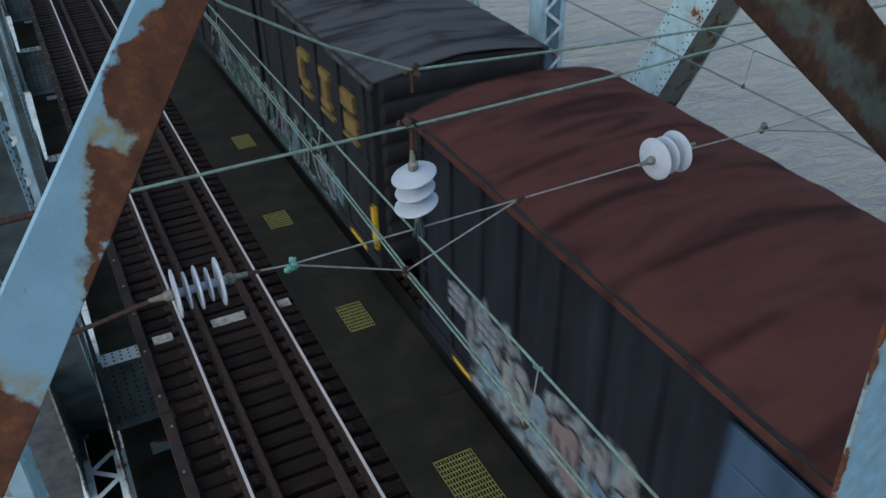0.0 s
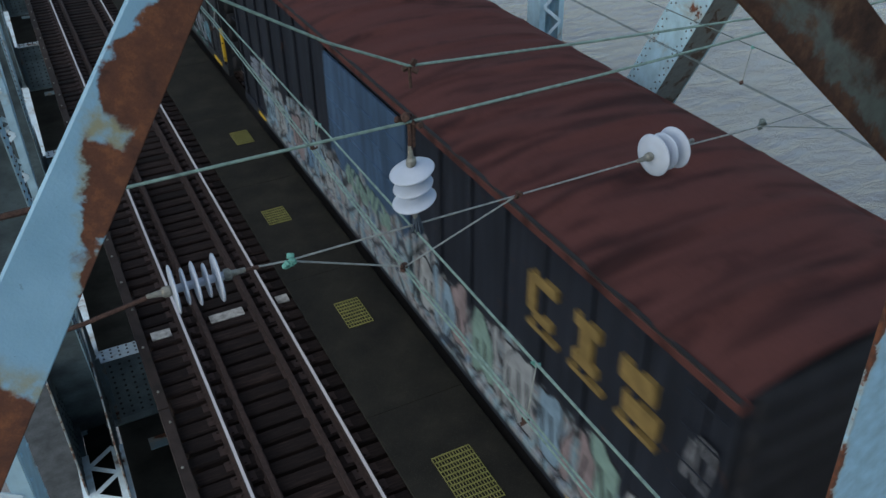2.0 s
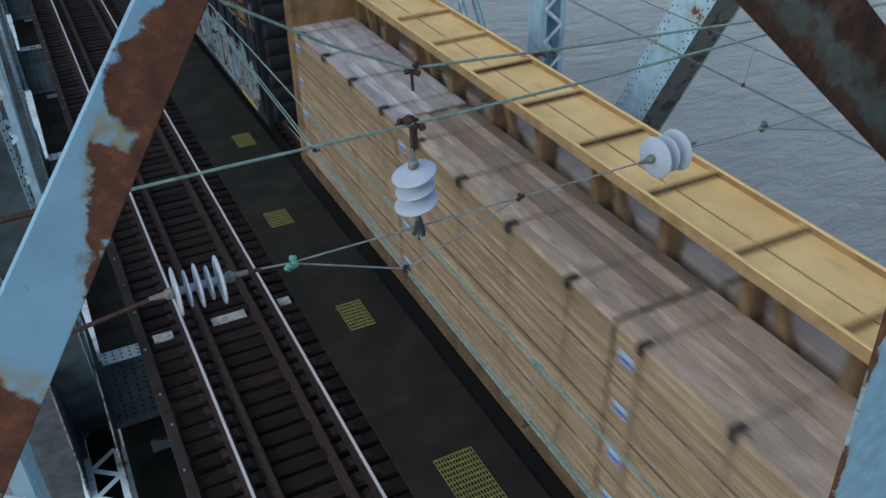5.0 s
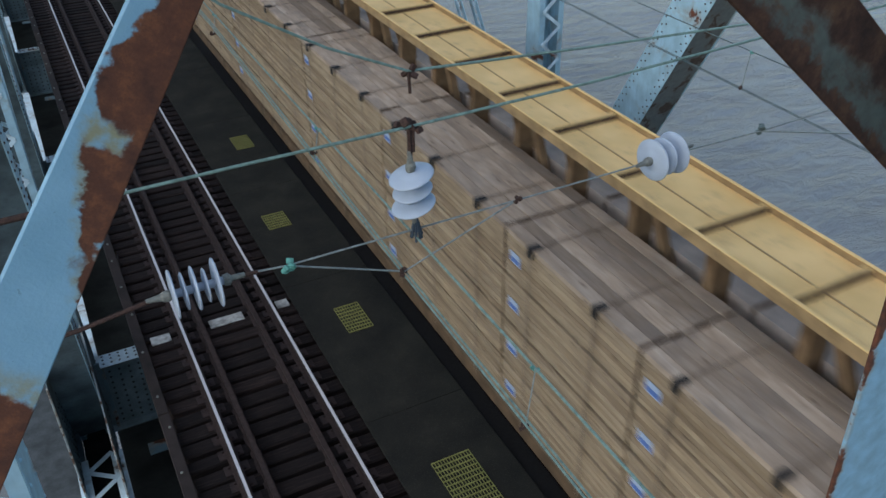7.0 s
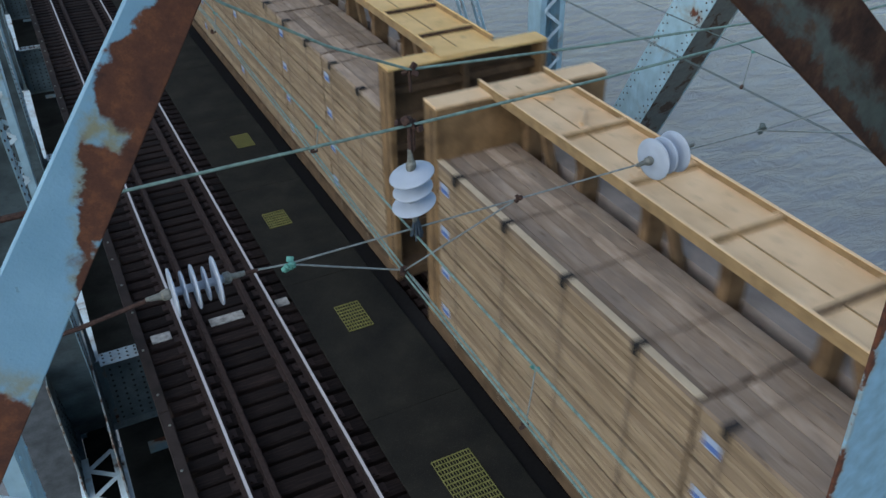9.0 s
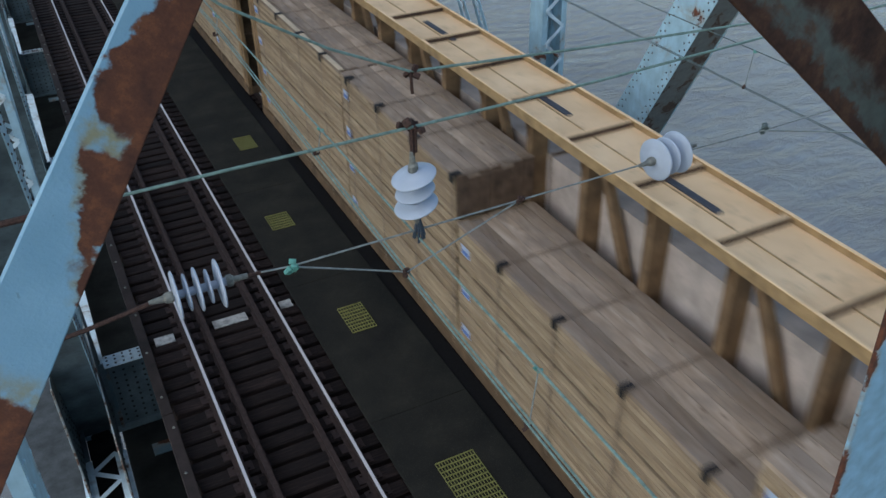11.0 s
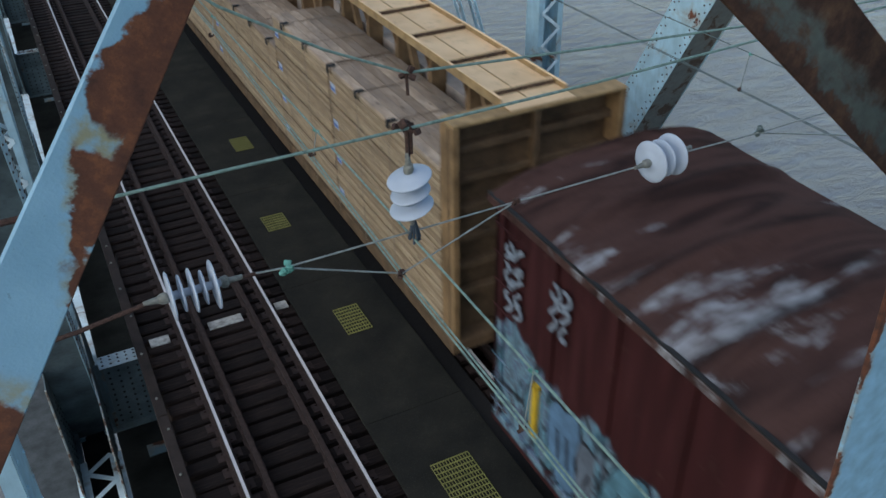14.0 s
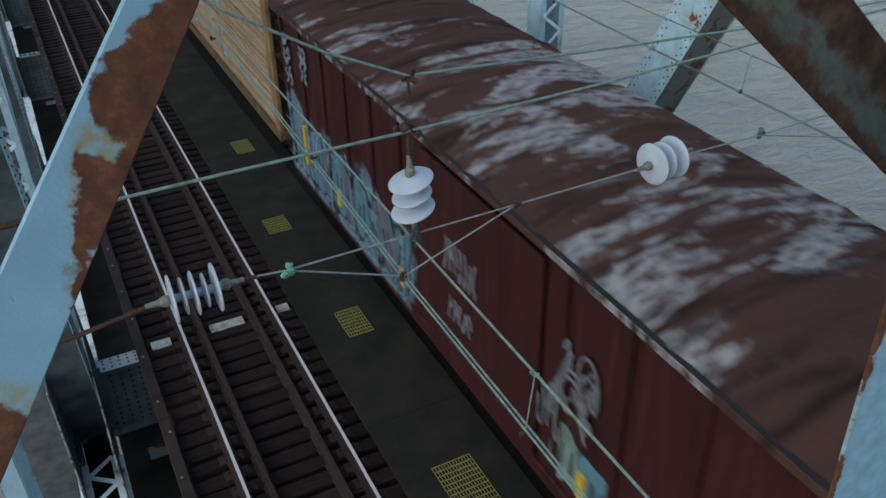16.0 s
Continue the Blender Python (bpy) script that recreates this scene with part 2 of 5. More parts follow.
def side_paint(name, base, zone, hues, seed, rust=0.2):
    """Car side paint with scrawled spray paint inside zone (y from, y to, z to)."""
    n = Nodes(name, 0.65, 0.0, 0.2)
    x, y, z = n.xyz()
    streak = n.noise(2.2, 5, n.space(1, 3.5, 0.35))
    c = n.ramp(streak, (0.3, tuple(v * 0.6 for v in base)), (0.55, base), (0.8, tuple(v * 1.45 + 0.006 for v in base)))
    spots = n.step(n.noise(7, 5), 0.72 - rust * 0.3, 0.78 - rust * 0.3)
    c = n.mix(n.math("MULTIPLY", spots, 0.6), c, (0.07, 0.035, 0.025))
    y0, y1, ztop = zone
    edge = n.math("MULTIPLY", n.math("SUBTRACT", n.noise(1.4, 3, n.space(1, 1, 0.4, (seed, 0, 0))), 0.5), 1.9)
    top = n.math("SUBTRACT", 1.0, n.step(n.math("ADD", z, edge), ztop - 0.06, ztop + 0.06))
    low = n.step(z, 0.70, 0.78)
    fr = n.step(n.math("ADD", y, edge), y0, y0 + 0.15)
    bk = n.math("SUBTRACT", 1.0, n.step(n.math("ADD", y, edge), y1 - 0.15, y1))
    area = n.math("MULTIPLY", n.math("MULTIPLY", top, low), n.math("MULTIPLY", fr, bk))
    co = n.space(1.0, 1.15, 0.75, (seed, seed, 0))
    swirl = n.noise(1.5, 3, co, 0.5, 2.2)
    fill = n.ramp(swirl, (0.30, hues[0]), (0.40, hues[1]), (0.47, hues[2]), (0.52, hues[3]), (0.60, hues[4]), (0.68, hues[1]))
    blot = n.step(n.noise(3.4, 3, n.space(1.0, 1.3, 0.8, (seed, 3, 8)), 0.5, 1.5), 0.56, 0.62)
    fill = n.mix(n.math("MULTIPLY", blot, 0.75), fill, hues[5])
    line = n.cells(1.2, n.space(1.0, 1.2, 0.7, (seed, 1, 2)), "DISTANCE_TO_EDGE").outputs["Distance"]
    ink = n.math("SUBTRACT", 1.0, n.step(n.math("ADD", line, n.math("MULTIPLY", n.noise(4, 3), 0.08)), 0.05, 0.10))
    fill = n.mix(n.math("MULTIPLY", ink, 0.9), fill, (0.016, 0.018, 0.022))
    drip = n.step(n.noise(3.0, 4, n.space(1, 3.0, 0.5, (seed, 5, 1))), 0.30, 0.44)
    n.color(n.mix(n.math("MULTIPLY", area, drip), c, fill))
    n.bump(n.noise(30, 3), 0.12, 0.004)
    return n.mat


def roof_paint(name, base, dark, peel=0.0, bare=(0.5, 0.52, 0.54)):
    n = Nodes(name, 0.9, 0.0, 0.12)
    band = n.noise(1.1, 5, n.space(0.35, 2.2, 1), 0.6, 1.2)
    c = n.ramp(band, (0.36, dark), (0.50, base), (0.8, tuple(v * 1.2 for v in base)))
    c = n.mix(n.math("MULTIPLY", n.step(n.noise(24, 4), 0.5, 0.75), 0.35), c, dark)
    if peel:
        flake = n.math("ADD", n.noise(1.15, 8, n.space(0.40, 1.75, 1), 0.66, 0.5), n.math("ADD", n.math("MULTIPLY", n.noise(0.45, 2), 0.5), n.math("MULTIPLY", n.math("MAXIMUM", n.math("ADD", n.xyz()[1], 5.0), 0.0), -0.027)))
        m = n.step(flake, 0.86 - peel * 0.14, 0.92 - peel * 0.14)
        c = n.mix(n.math("MULTIPLY", m, n.step(n.noise(9, 5, n.space(0.5, 2, 1)), 0.30, 0.62)), c, bare)
    along = n.math("ADD", n.math("MULTIPLY", n.xyz()[1], 1 / 1.13), n.math("MULTIPLY", n.math("SUBTRACT", n.noise(1.3, 3), 0.5), 0.22))
    gap = n.math("ABSOLUTE", n.math("SUBTRACT", n.math("FRACT", n.math("ADD", along, 0.42)), 0.5))
    # Darker bands along the roof ribs, broken up by noise.
    rib_bands = n.math("MULTIPLY", n.math("SUBTRACT", 1.0, n.step(gap, 0.02, 0.11)), n.step(n.noise(2.2, 4, n.space(0.6, 1, 1)), 0.36, 0.60))
    c = n.mix(n.math("MULTIPLY", rib_bands, 0.7), c, tuple(v * 0.55 for v in dark))
    n.color(c)
    n.bump(n.noise(5, 5, n.space(0.5, 2, 1)), 0.35, 0.02)
    return n.mat


M_ROOF_GREY = roof_paint("dark_grey_roof", (0.070, 0.074, 0.080), (0.022, 0.023, 0.026))
M_ROOF_RED = roof_paint("red_oxide_roof", (0.078, 0.031, 0.027), (0.034, 0.015, 0.014))
M_ROOF_PEEL = roof_paint("peeling_brown_roof", (0.066, 0.034, 0.028), (0.026, 0.014, 0.012), 0.76, (0.29, 0.29, 0.30))
NAVY = (0.015, 0.018, 0.026)
COOL = ((0.03, 0.04, 0.05), (0.26, 0.30, 0.32), (0.02, 0.022, 0.026), (0.05, 0.14, 0.12), (0.02, 0.022, 0.026), (0.02, 0.022, 0.026))
WARM = ((0.10, 0.16, 0.23), (0.23, 0.26, 0.28), (0.18, 0.16, 0.16), (0.25, 0.28, 0.29), (0.15, 0.23, 0.27), (0.03, 0.038, 0.05))
TEAL = ((0.04, 0.08, 0.11), (0.13, 0.25, 0.31), (0.11, 0.11, 0.17), (0.17, 0.29, 0.34), (0.09, 0.10, 0.13), (0.03, 0.045, 0.06))
M_SIDE_A = side_paint("black_car_side", (0.020, 0.022, 0.026), (-13.5, -5.0, 1.75), COOL, 3.1)
M_SIDE_B = side_paint("navy_car_side", NAVY, (-14.7, -1.4, 1.95), WARM, 7.7)
M_SIDE_C = side_paint("oxide_red_car_side", (0.044, 0.011, 0.011), (-5.7, 0.3, 2.12), TEAL, 1.3)
M_END_DARK = plain("black_car_end", (0.018, 0.018, 0.021), 0.7, vary=0.4, scale=3)
M_END_RED = plain("dark_red_car_end", (0.045, 0.014, 0.013), 0.7, vary=0.4, scale=3)
M_DOOR_BLUE = side_paint("faded_blue_door", (0.046, 0.082, 0.140), (-14.7, -1.4, 1.95), WARM, 7.7)
M_LOGO = plain("faded_yellow_paint", (0.20, 0.135, 0.045), 0.6, vary=0.3, scale=6)
M_STRIPE = plain("yellow_reflector", (0.62, 0.40, 0.03), 0.5, vary=0.2, scale=10)
M_CHALK = plain("white_paint_marks", (0.22, 0.25, 0.29), 0.7, vary=0.3, scale=8)
M_FAINT = plain("faint_grey_marks", (0.15, 0.155, 0.17), 0.7, vary=0.5, scale=7)
M_SPRAY_SKY = plain("sky_blue_spray", (0.173, 0.252, 0.317), 0.7, vary=0.35, scale=5)
M_SPRAY_WHITE = plain("dirty_white_spray", (0.266, 0.281, 0.288), 0.7, vary=0.35, scale=5)
M_SPRAY_PINK = plain("dusty_pink_spray", (0.209, 0.166, 0.169), 0.7, vary=0.35, scale=5)
M_SPRAY_BLUE = plain("dull_blue_spray", (0.102, 0.178, 0.272), 0.7, vary=0.35, scale=5)
M_SPRAY_TEAL = plain("dull_teal_spray", (0.093, 0.196, 0.246), 0.7, vary=0.4, scale=5)
M_SPRAY_GREY = plain("slate_grey_spray", (0.12, 0.14, 0.17), 0.7, vary=0.4, scale=5)
M_SPRAY_MAUVE = plain("dull_mauve_spray", (0.12, 0.10, 0.17), 0.7, vary=0.4, scale=5)
M_SPRAY_SAGE = plain("sage_green_spray", (0.170, 0.255, 0.221), 0.7, vary=0.35, scale=5)
M_SPRAY_INK = plain("ink_black_spray", (0.018, 0.020, 0.026), 0.7, vary=0.4, scale=5)
M_IRON = plain("black_undercarriage", (0.020, 0.018, 0.017), 0.8, vary=0.4, scale=8)
M_WHEEL = plain("worn_wheel_steel", (0.10, 0.085, 0.075), 0.5, 0.6, vary=0.3, scale=10)


def flatcar_paint(name, low, high):
    n = Nodes(name, 0.55)
    c = n.ramp(n.noise(1.4, 5), (0.3, low), (0.7, high))
    grime = n.step(n.noise(4.5, 6, n.space(1, 1, 0.6), 0.7), 0.52, 0.74)
    c = n.mix(n.math("MULTIPLY", grime, 0.45), c, (0.24, 0.15, 0.075))
    chips = n.step(n.noise(9, 6, rough=0.7), 0.71, 0.75)
    n.color(n.mix(chips, c, (0.10, 0.05, 0.03)))
    n.bump(n.noise(30, 3), 0.15, 0.004)
    return n.mat


def timber_mat(name, tones, spread, cloud, cloud_share, stretch=0.55):
    """Sawn boards: soft grain along y, each board a tone of its own, knots, damp clouds."""
    n = Nodes(name, 0.8, 0.0, 0.3)
    n.scatter()
    grain = n.noise(2.2, 6, n.space(3.2, stretch, 3.2), 0.60, 0.8)
    c = n.ramp(grain, (0.28, tones[0]), (0.5, tones[1]), (0.74, tones[2]))
    lo, hi = 1 - spread, 1 + spread * 0.8
    tone = n.ramp(n.rand(), (0.0, (lo * 0.86, lo * 0.82, lo * 0.78)), (0.14, (lo, lo * 0.98, lo * 0.96)), (0.6, (1.0, 1.0, 1.0)), (1.0, (hi, hi, hi)))
    c = n.mix(1.0, c, tone, "MULTIPLY")
    damp = n.step(n.noise(1.3, 6, n.space(1.5, 0.9, 1.5), 0.66), 0.44, 0.64)
    c = n.mix(n.math("MULTIPLY", damp, cloud_share), c, cloud)
    blot = n.step(n.noise(5.0, 5, n.space(1.6, 0.9, 1.6), 0.7), 0.57, 0.70)
    c = n.mix(n.math("MULTIPLY", blot, 0.35), c, tuple(v * 0.45 for v in tones[0]))
    knot = n.cells(2.6, n.space(2.2, 0.8, 2.2)).outputs["Distance"]
    spot = n.math("SUBTRACT", 1.0, n.step(knot, 0.07, 0.16))
    c = n.mix(n.math("MULTIPLY", spot, 0.55), c, (0.09, 0.055, 0.035))
    n.color(c)
    n.bump(grain, 0.25, 0.006)
    return n.mat


M_FLATCAR = flatcar_paint("ochre_yellow_car_paint", (0.67, 0.43, 0.155), (0.86, 0.575, 0.235))
M_FLATCAR_WORN = flatcar_paint("faded_peach_ochre_paint", (0.65, 0.43, 0.225), (0.84, 0.59, 0.34))
M_CROSS_RIB = plain("shaded_rib_brown", (0.085, 0.050, 0.030), 0.8, vary=0.6, scale=6)
# Grimy ochre; on spine edges and front ribs its darkness paints shade.
M_EDGE_PLATE = plain("shaded_grimy_ochre", (0.36, 0.235, 0.11), 0.7, vary=0.4, scale=7)
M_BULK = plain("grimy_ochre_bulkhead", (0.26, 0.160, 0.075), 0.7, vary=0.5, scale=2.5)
# Car ochre darkened, so the uprights carry the shade beneath the spine.
M_UPRIGHT = plain("shaded_ochre_uprights", (0.20, 0.125, 0.065), 0.75, vary=0.45, scale=4)
M_WRAP = plain("pale_wrapped_lumber", (0.46, 0.39, 0.34), 0.7, vary=0.3, scale=3)
M_PALE = plain("pale_new_pine", (0.55, 0.44, 0.30), 0.7, vary=0.2, scale=5)
M_SLATE = plain("slate_grey_strip", (0.055, 0.055, 0.065), 0.6, vary=0.3, scale=9)
# Weathered brown, made darker still to hold the bulkhead recess's shade.
M_RECESS = plain("shaded_grimy_brown", (0.125, 0.078, 0.042), 0.8, vary=0.5, scale=3)
M_LUMBER = timber_mat("sawn_pine_sides", ((0.235, 0.165, 0.098), (0.335, 0.245, 0.150), (0.43, 0.33, 0.215)), 0.16, (0.20, 0.145, 0.10), 0.45)
M_LUMBER_TOP = timber_mat("weathered_pine_tops", ((0.255, 0.185, 0.128), (0.36, 0.270, 0.195), (0.47, 0.375, 0.29)), 0.34, (0.200, 0.160, 0.130), 0.60)
M_LUMBER_PALE = timber_mat("silvered_pine_tops", ((0.33, 0.295, 0.27), (0.46, 0.425, 0.405), (0.58, 0.56, 0.555)), 0.22, (0.25, 0.225, 0.22), 0.65)
M_ENDS = plain("dark_brown_board_ends", (0.13, 0.085, 0.055), 0.85, vary=0.5, scale=6)
M_STRAP = plain("brown_cargo_strap", (0.22, 0.16, 0.11), 0.7, vary=0.3, scale=20)
M_GUARD = plain("black_corner_guard", (0.020, 0.018, 0.017), 0.6, vary=0.3, scale=20)
M_TAG = plain("blue_white_label", (0.40, 0.47, 0.60), 0.6, vary=0.15, scale=30)
M_TAG_BAR = plain("blue_print", (0.10, 0.17, 0.42), 0.6, vary=0.1, scale=30)

# ---- the river ----
bm = bmesh.new()
grid_into(bm, [[(x, y, 0) for x in (-2500, -600, 0, 600, 2500)] for y in (-2500, -600, 0, 600, 2500)])
water = tagged(new("water", finish(bm, "water", M_WATER)), "grey rippled river far below the bridge", "water", kind="structure")
water.location = (0, 0, -26)


# ---- tracks ----
def rail_profile_into(bm, x, y0, y1, foot=0.15, head=0.074, h=0.17, z=0.0):
    pts = ((-foot / 2, -h), (foot / 2, -h), (foot / 2, -h + 0.02), (0.012, -h + 0.035), (0.012, -0.045), (head / 2, -0.035),
           (head / 2, -0.004), (head / 2 - 0.008, 0), (-head / 2 + 0.008, 0), (-head / 2, -0.004), (-head / 2, -0.035), (-0.012, -0.045), (-0.012, -h + 0.035), (-foot / 2, -h + 0.02))
    a = [bm.verts.new((x + px, y0, z + pz)) for px, pz in pts]
    b = [bm.verts.new((x + px, y1, z + pz)) for px, pz in pts]
    k = len(pts)
    for i in range(k):
        bm.faces.new((a[i], a[(i + 1) % k], b[(i + 1) % k], b[i]))
    bm.faces.new(a)
    bm.faces.new(list(reversed(b)))


Y0, Y1 = -14.0, 78.0
TIE_PITCH = 0.318


def build_track(cx, name, label, first, last):
    track = thing(name, label, "railway track", "tracks of the bridge", "structure")
    track.location = (cx, 0, 0)
    for s in (-0.755, 0.755):
        bm = bmesh.new()
        rail_profile_into(bm, s, Y0, Y1, z=-0.006)
        rail = part("rail", bm, M_RUSTRAIL, track)
        part("rail_head", boxes((s - 0.021, s + 0.021, Y0, Y1, -0.006, 0.0)), M_RAILHEAD, rail, "shiny worn running surface")
    for s in (-0.44, 0.44):
        bm = bmesh.new()
        rail_profile_into(bm, s, Y0, Y1, z=-0.03)
        part("guard_rail", bm, M_RUSTRAIL, track, "rusty inner guard rail")
    y = Y0
    while y < Y1 - 5:
        part("guard_timber", boxes((-1.52, -1.36, y, y + 5.98, -0.16, -0.045), bevel=0.008), M_TIMBER, track, "dark longitudinal timber bolted over the tie ends")
        y += 6.0
    bolts = bmesh.new()
    y = -0.9
    while y < 48:
        turned_into(bolts, ((0.022, -0.045), (0.022, -0.034), (0.012, -0.030), (0.010, -0.018)), 6, Matrix.Translation((-1.44 + random.uniform(-0.03, 0.03), y + random.uniform(-0.2, 0.2), 0)))
        y += 0.318 * 3
    tagged(part("timber_bolts", bolts, M_FITTING, track, "bolt heads along the guard timber"), kind="stuff")
    plates = bmesh.new()
    y = Y0 + 0.318 * 41
    while y < 45:
        for s in (-0.755, 0.755):
            box_into(plates, s - 0.17, s + 0.17, y - 0.09, y + 0.09, -0.178, -0.160)
            for d in (-0.10, 0.10):
                box_into(plates, s + d - 0.014, s + d + 0.014, y - 0.05 * d / 0.1 - 0.014, y - 0.05 * d / 0.1 + 0.014, -0.16, -0.135)
        y += TIE_PITCH
    tagged(part("rail_plates", plates, M_RUSTRAIL, track, "rusty plates and spikes under the rails"), kind="stuff")
    variants = []
    for k in range(5):
        bm = bmesh.new()
        box_into(bm, -1.36, 1.34, -0.118, 0.118, -0.40, -0.176, 0.016)
        for v in bm.verts:
            v.co += Vector((random.uniform(-0.03, 0.03), random.uniform(-0.014, 0.014), random.uniform(-0.008, 0.004)))
        variants.append(finish(bm, "tie", M_TIE))
    rest = bmesh.new()
    y = Y0
    i = 0
    while y < Y1:
        if first <= y <= last:
            ob = new("tie", variants[i % 5])
            ob.parent = track
            ob.location = (random.uniform(-0.03, 0.03), y + random.uniform(-0.02, 0.02), 0)
            ob.rotation_euler = (0, 0, radians(random.uniform(-0.7, 0.7)))
        else:
            box_into(rest, -1.36, 1.34, y - 0.118, y + 0.118, -0.40, -0.176)
        y += TIE_PITCH
        i += 1
    tagged(part("ties", rest, M_TIE, track), kind="stuff")
    return track


# ---- bridge floor ----
def build_floor():
    floor = thing("bridge_floor", "grimy riveted steel floor beams and stringers under the ties", "bridge floor", kind="structure")
    for x in (-0.95, 0.95, TRACK - 0.95, TRACK + 0.95):
        part("stringer", boxes((x - 0.012, x + 0.012, Y0, Y1, -1.6, -0.42), (x - 0.15, x + 0.15, Y0, Y1, -0.42, -0.402)), M_STEEL_DARK, floor)
    y = PANEL - 3 * PITCH
    while y < Y1:
        bm = boxes((-2.24, 6.87, y - 0.014, y + 0.014, -2.75, -1.25), (-2.24, 6.87, y - 0.17, y + 0.17, -2.78, -2.75))
        beam = part("floor_beam", bm, M_FLOOR_BEAM, floor, "blue grey floor beam with rows of rivets")
        heads = bmesh.new()
        for x in np.arange(-2.02, -1.3, 0.17):
            for z in np.arange(-1.36, -2.7, -0.13):
                rivet_into(heads, (x, y - 0.014, z), (0, -1, 0), 0.026)
        tagged(part("rivets", heads, M_GRIME, beam, "grimy rivet heads"), kind="stuff")
        part("stiffener", boxes((-2.16, -2.10, y - 0.10, y - 0.016, -2.75, -1.25)), M_STEEL_OLD, floor)
        bm = boxes((-2.15, -1.42, y - 0.20, y + 0.16, -1.235, -1.215), bevel=0.004)
        bracket = part("bracket_plate", bm, M_LACING, floor, "pale riveted bracket plate")
        heads = bmesh.new()
        for x in np.arange(-2.08, -1.45, 0.14):
            for yy in (-0.12, 0.0, 0.1):
                rivet_into(heads, (x, y + yy, -1.215), (0, 0, 1), 0.022)
        tagged(part("rivets", heads, M_GRIME, bracket, "grimy rivet heads"), kind="stuff")
        part("knee_plate", boxes((-1.75, -1.40, y - 1.27, y - 0.97, -2.6, -2.58)), M_STEEL_OLD, floor)
        y += PITCH
    y = 11.76 - 5 * 4.45
    for x0, x1 in ((-1.27, -0.95), (-0.30, 0.28), (0.86, 1.08)):
        part("tie_plate", boxes((x0, x1, 11.79, 12.01, -0.174, -0.150), bevel=0.006), M_TIE_PALE, floor, "pale flaking steel plate between the rails")
    # A plain dark sheet takes the place of the shaded void under the ties.
    part("lower_plating", boxes((-2.2, 6.8, Y0, Y1, -3.3, -3.2)), M_PIT, floor, "dark sheet added for the shaded void below the ties")
    part("outer_plating", boxes((-4.2, -2.9, Y0, Y1, -3.3, -3.2)), M_PLATE, floor, "dirty grey plating beside the chord")
    return floor


PANEL, PITCH = 13.2, 8.9


def build_walkway():
    walk_way = thing("walkway", "dark gritty walkway panels between the two tracks", "walkway", kind="structure")
    y = -13.93
    while y < Y1 - 4:
        bm = boxes((1.10, 2.65, y + 0.002, y + 3.716, -0.055, -0.012), bevel=0.004)
        part("panel", bm, M_WALK, walk_way)
        y += 3.72
    for x0, x1, ya, yb in ((1.58, 2.15, 6.28, 7.26), (1.65, 2.07, 10.41, 11.12), (1.46, 1.90, 14.10, 14.65), (1.85, 2.25, 17.80, 18.45)):
        bm = bmesh.new()
        n = int((x1 - x0) / 0.042)
        for k in range(n + 1):
            xx = x0 + (x1 - x0) * k / n
            box_into(bm, xx - 0.0038, xx + 0.0038, ya, yb, -0.010, 0.006)
        n = int((yb - ya) / 0.085)
        for k in range(n + 1):
            yy = ya + (yb - ya) * k / n
            box_into(bm, x0 - 0.004, x1 + 0.004, yy - 0.0055, yy + 0.0055, -0.010, 0.009)
        part("yellow_grate", bm, M_YELLOW_GRATE, walk_way, "faded yellow moulded grating set in the walkway")
    return walk_way


# ---- trusses ----
def laced_column_parts(parent, x0, x1, y0, y1, z0, z1, material, lace, faces=("-y", "-x")):
    """An upright of two channels joined by zigzag lacing."""
    for s, x in ((1, x0), (-1, x1)):
        web = boxes((x - 0.01, x + 0.01, y0, y1, z0, z1), (x, x + s * 0.11, y0 - 0.012, y0, z0, z1), (x, x + s * 0.11, y1, y1 + 0.012, z0, z1))
        z = z0 + 0.1
        while z < z1:
            for yy in (y0 + 0.05, y1 - 0.05):
                rivet_into(web, (x - s * 0.01, yy, z), (-s, 0, 0), 0.018)
            z += 0.22
        part("channel", web, material, parent)
    for yy, ny in ((y0 - 0.018, -1), (y1 + 0.018, 1)):
        bm = bmesh.new()
        z, side, step = z0 + 0.1, 0, (x1 - x0) * 0.62
        while z + step < z1:
            xa, xb = (x0 + 0.07, x1 - 0.07) if side == 0 else (x1 - 0.07, x0 + 0.07)
            bar_into(bm, (xa, yy, z), (xb, yy + ny * 0.011 * side, z + step), 0.062, 0.010, (0, 1, 0))
            z += step
            side = 1 - side
        part("lacing", bm, lace, parent, "pale zigzag lacing bars")


def riveted_bar(parent, x, ya, za, yb, zb, w, d, material, side_material, inward):
    """A box-section diagonal: riveted cover plates towards and away from the tracks, dark rusty edges."""
    p, q = Vector((x, ya, za)), Vector((x, yb, zb))
    along = (q - p).normalized()
    across = along.cross(Vector((1, 0, 0)))
    bm = bmesh.new()
    bar_into(bm, p, q, w - 0.04, d, (1, 0, 0))
    part("core", bm, side_material, parent, "dark rusty edge")
    heads = bmesh.new()
    for s in (inward, -inward):
        bm = bmesh.new()
        off = Vector((s * (d / 2 + 0.009), 0, 0))
        bar_into(bm, p + off, q + off, w, 0.014, (1, 0, 0))
        k = 0.1
        while k < (q - p).length and s == inward:
            for e in (-0.43, -0.32, 0.32, 0.43):
                rivet_into(heads, p + along * (k + (0.07 if abs(e) < 0.4 else 0)) + off + Vector((s * 0.007, 0, 0)) + across * w * e, (s, 0, 0), 0.016)
            k += 0.16
        part("cover_plate", bm, material, parent, "blue riveted cover plate")
    tagged(part("rivets", heads, M_CLAMP, parent, "rusty rivet heads"), kind="stuff")


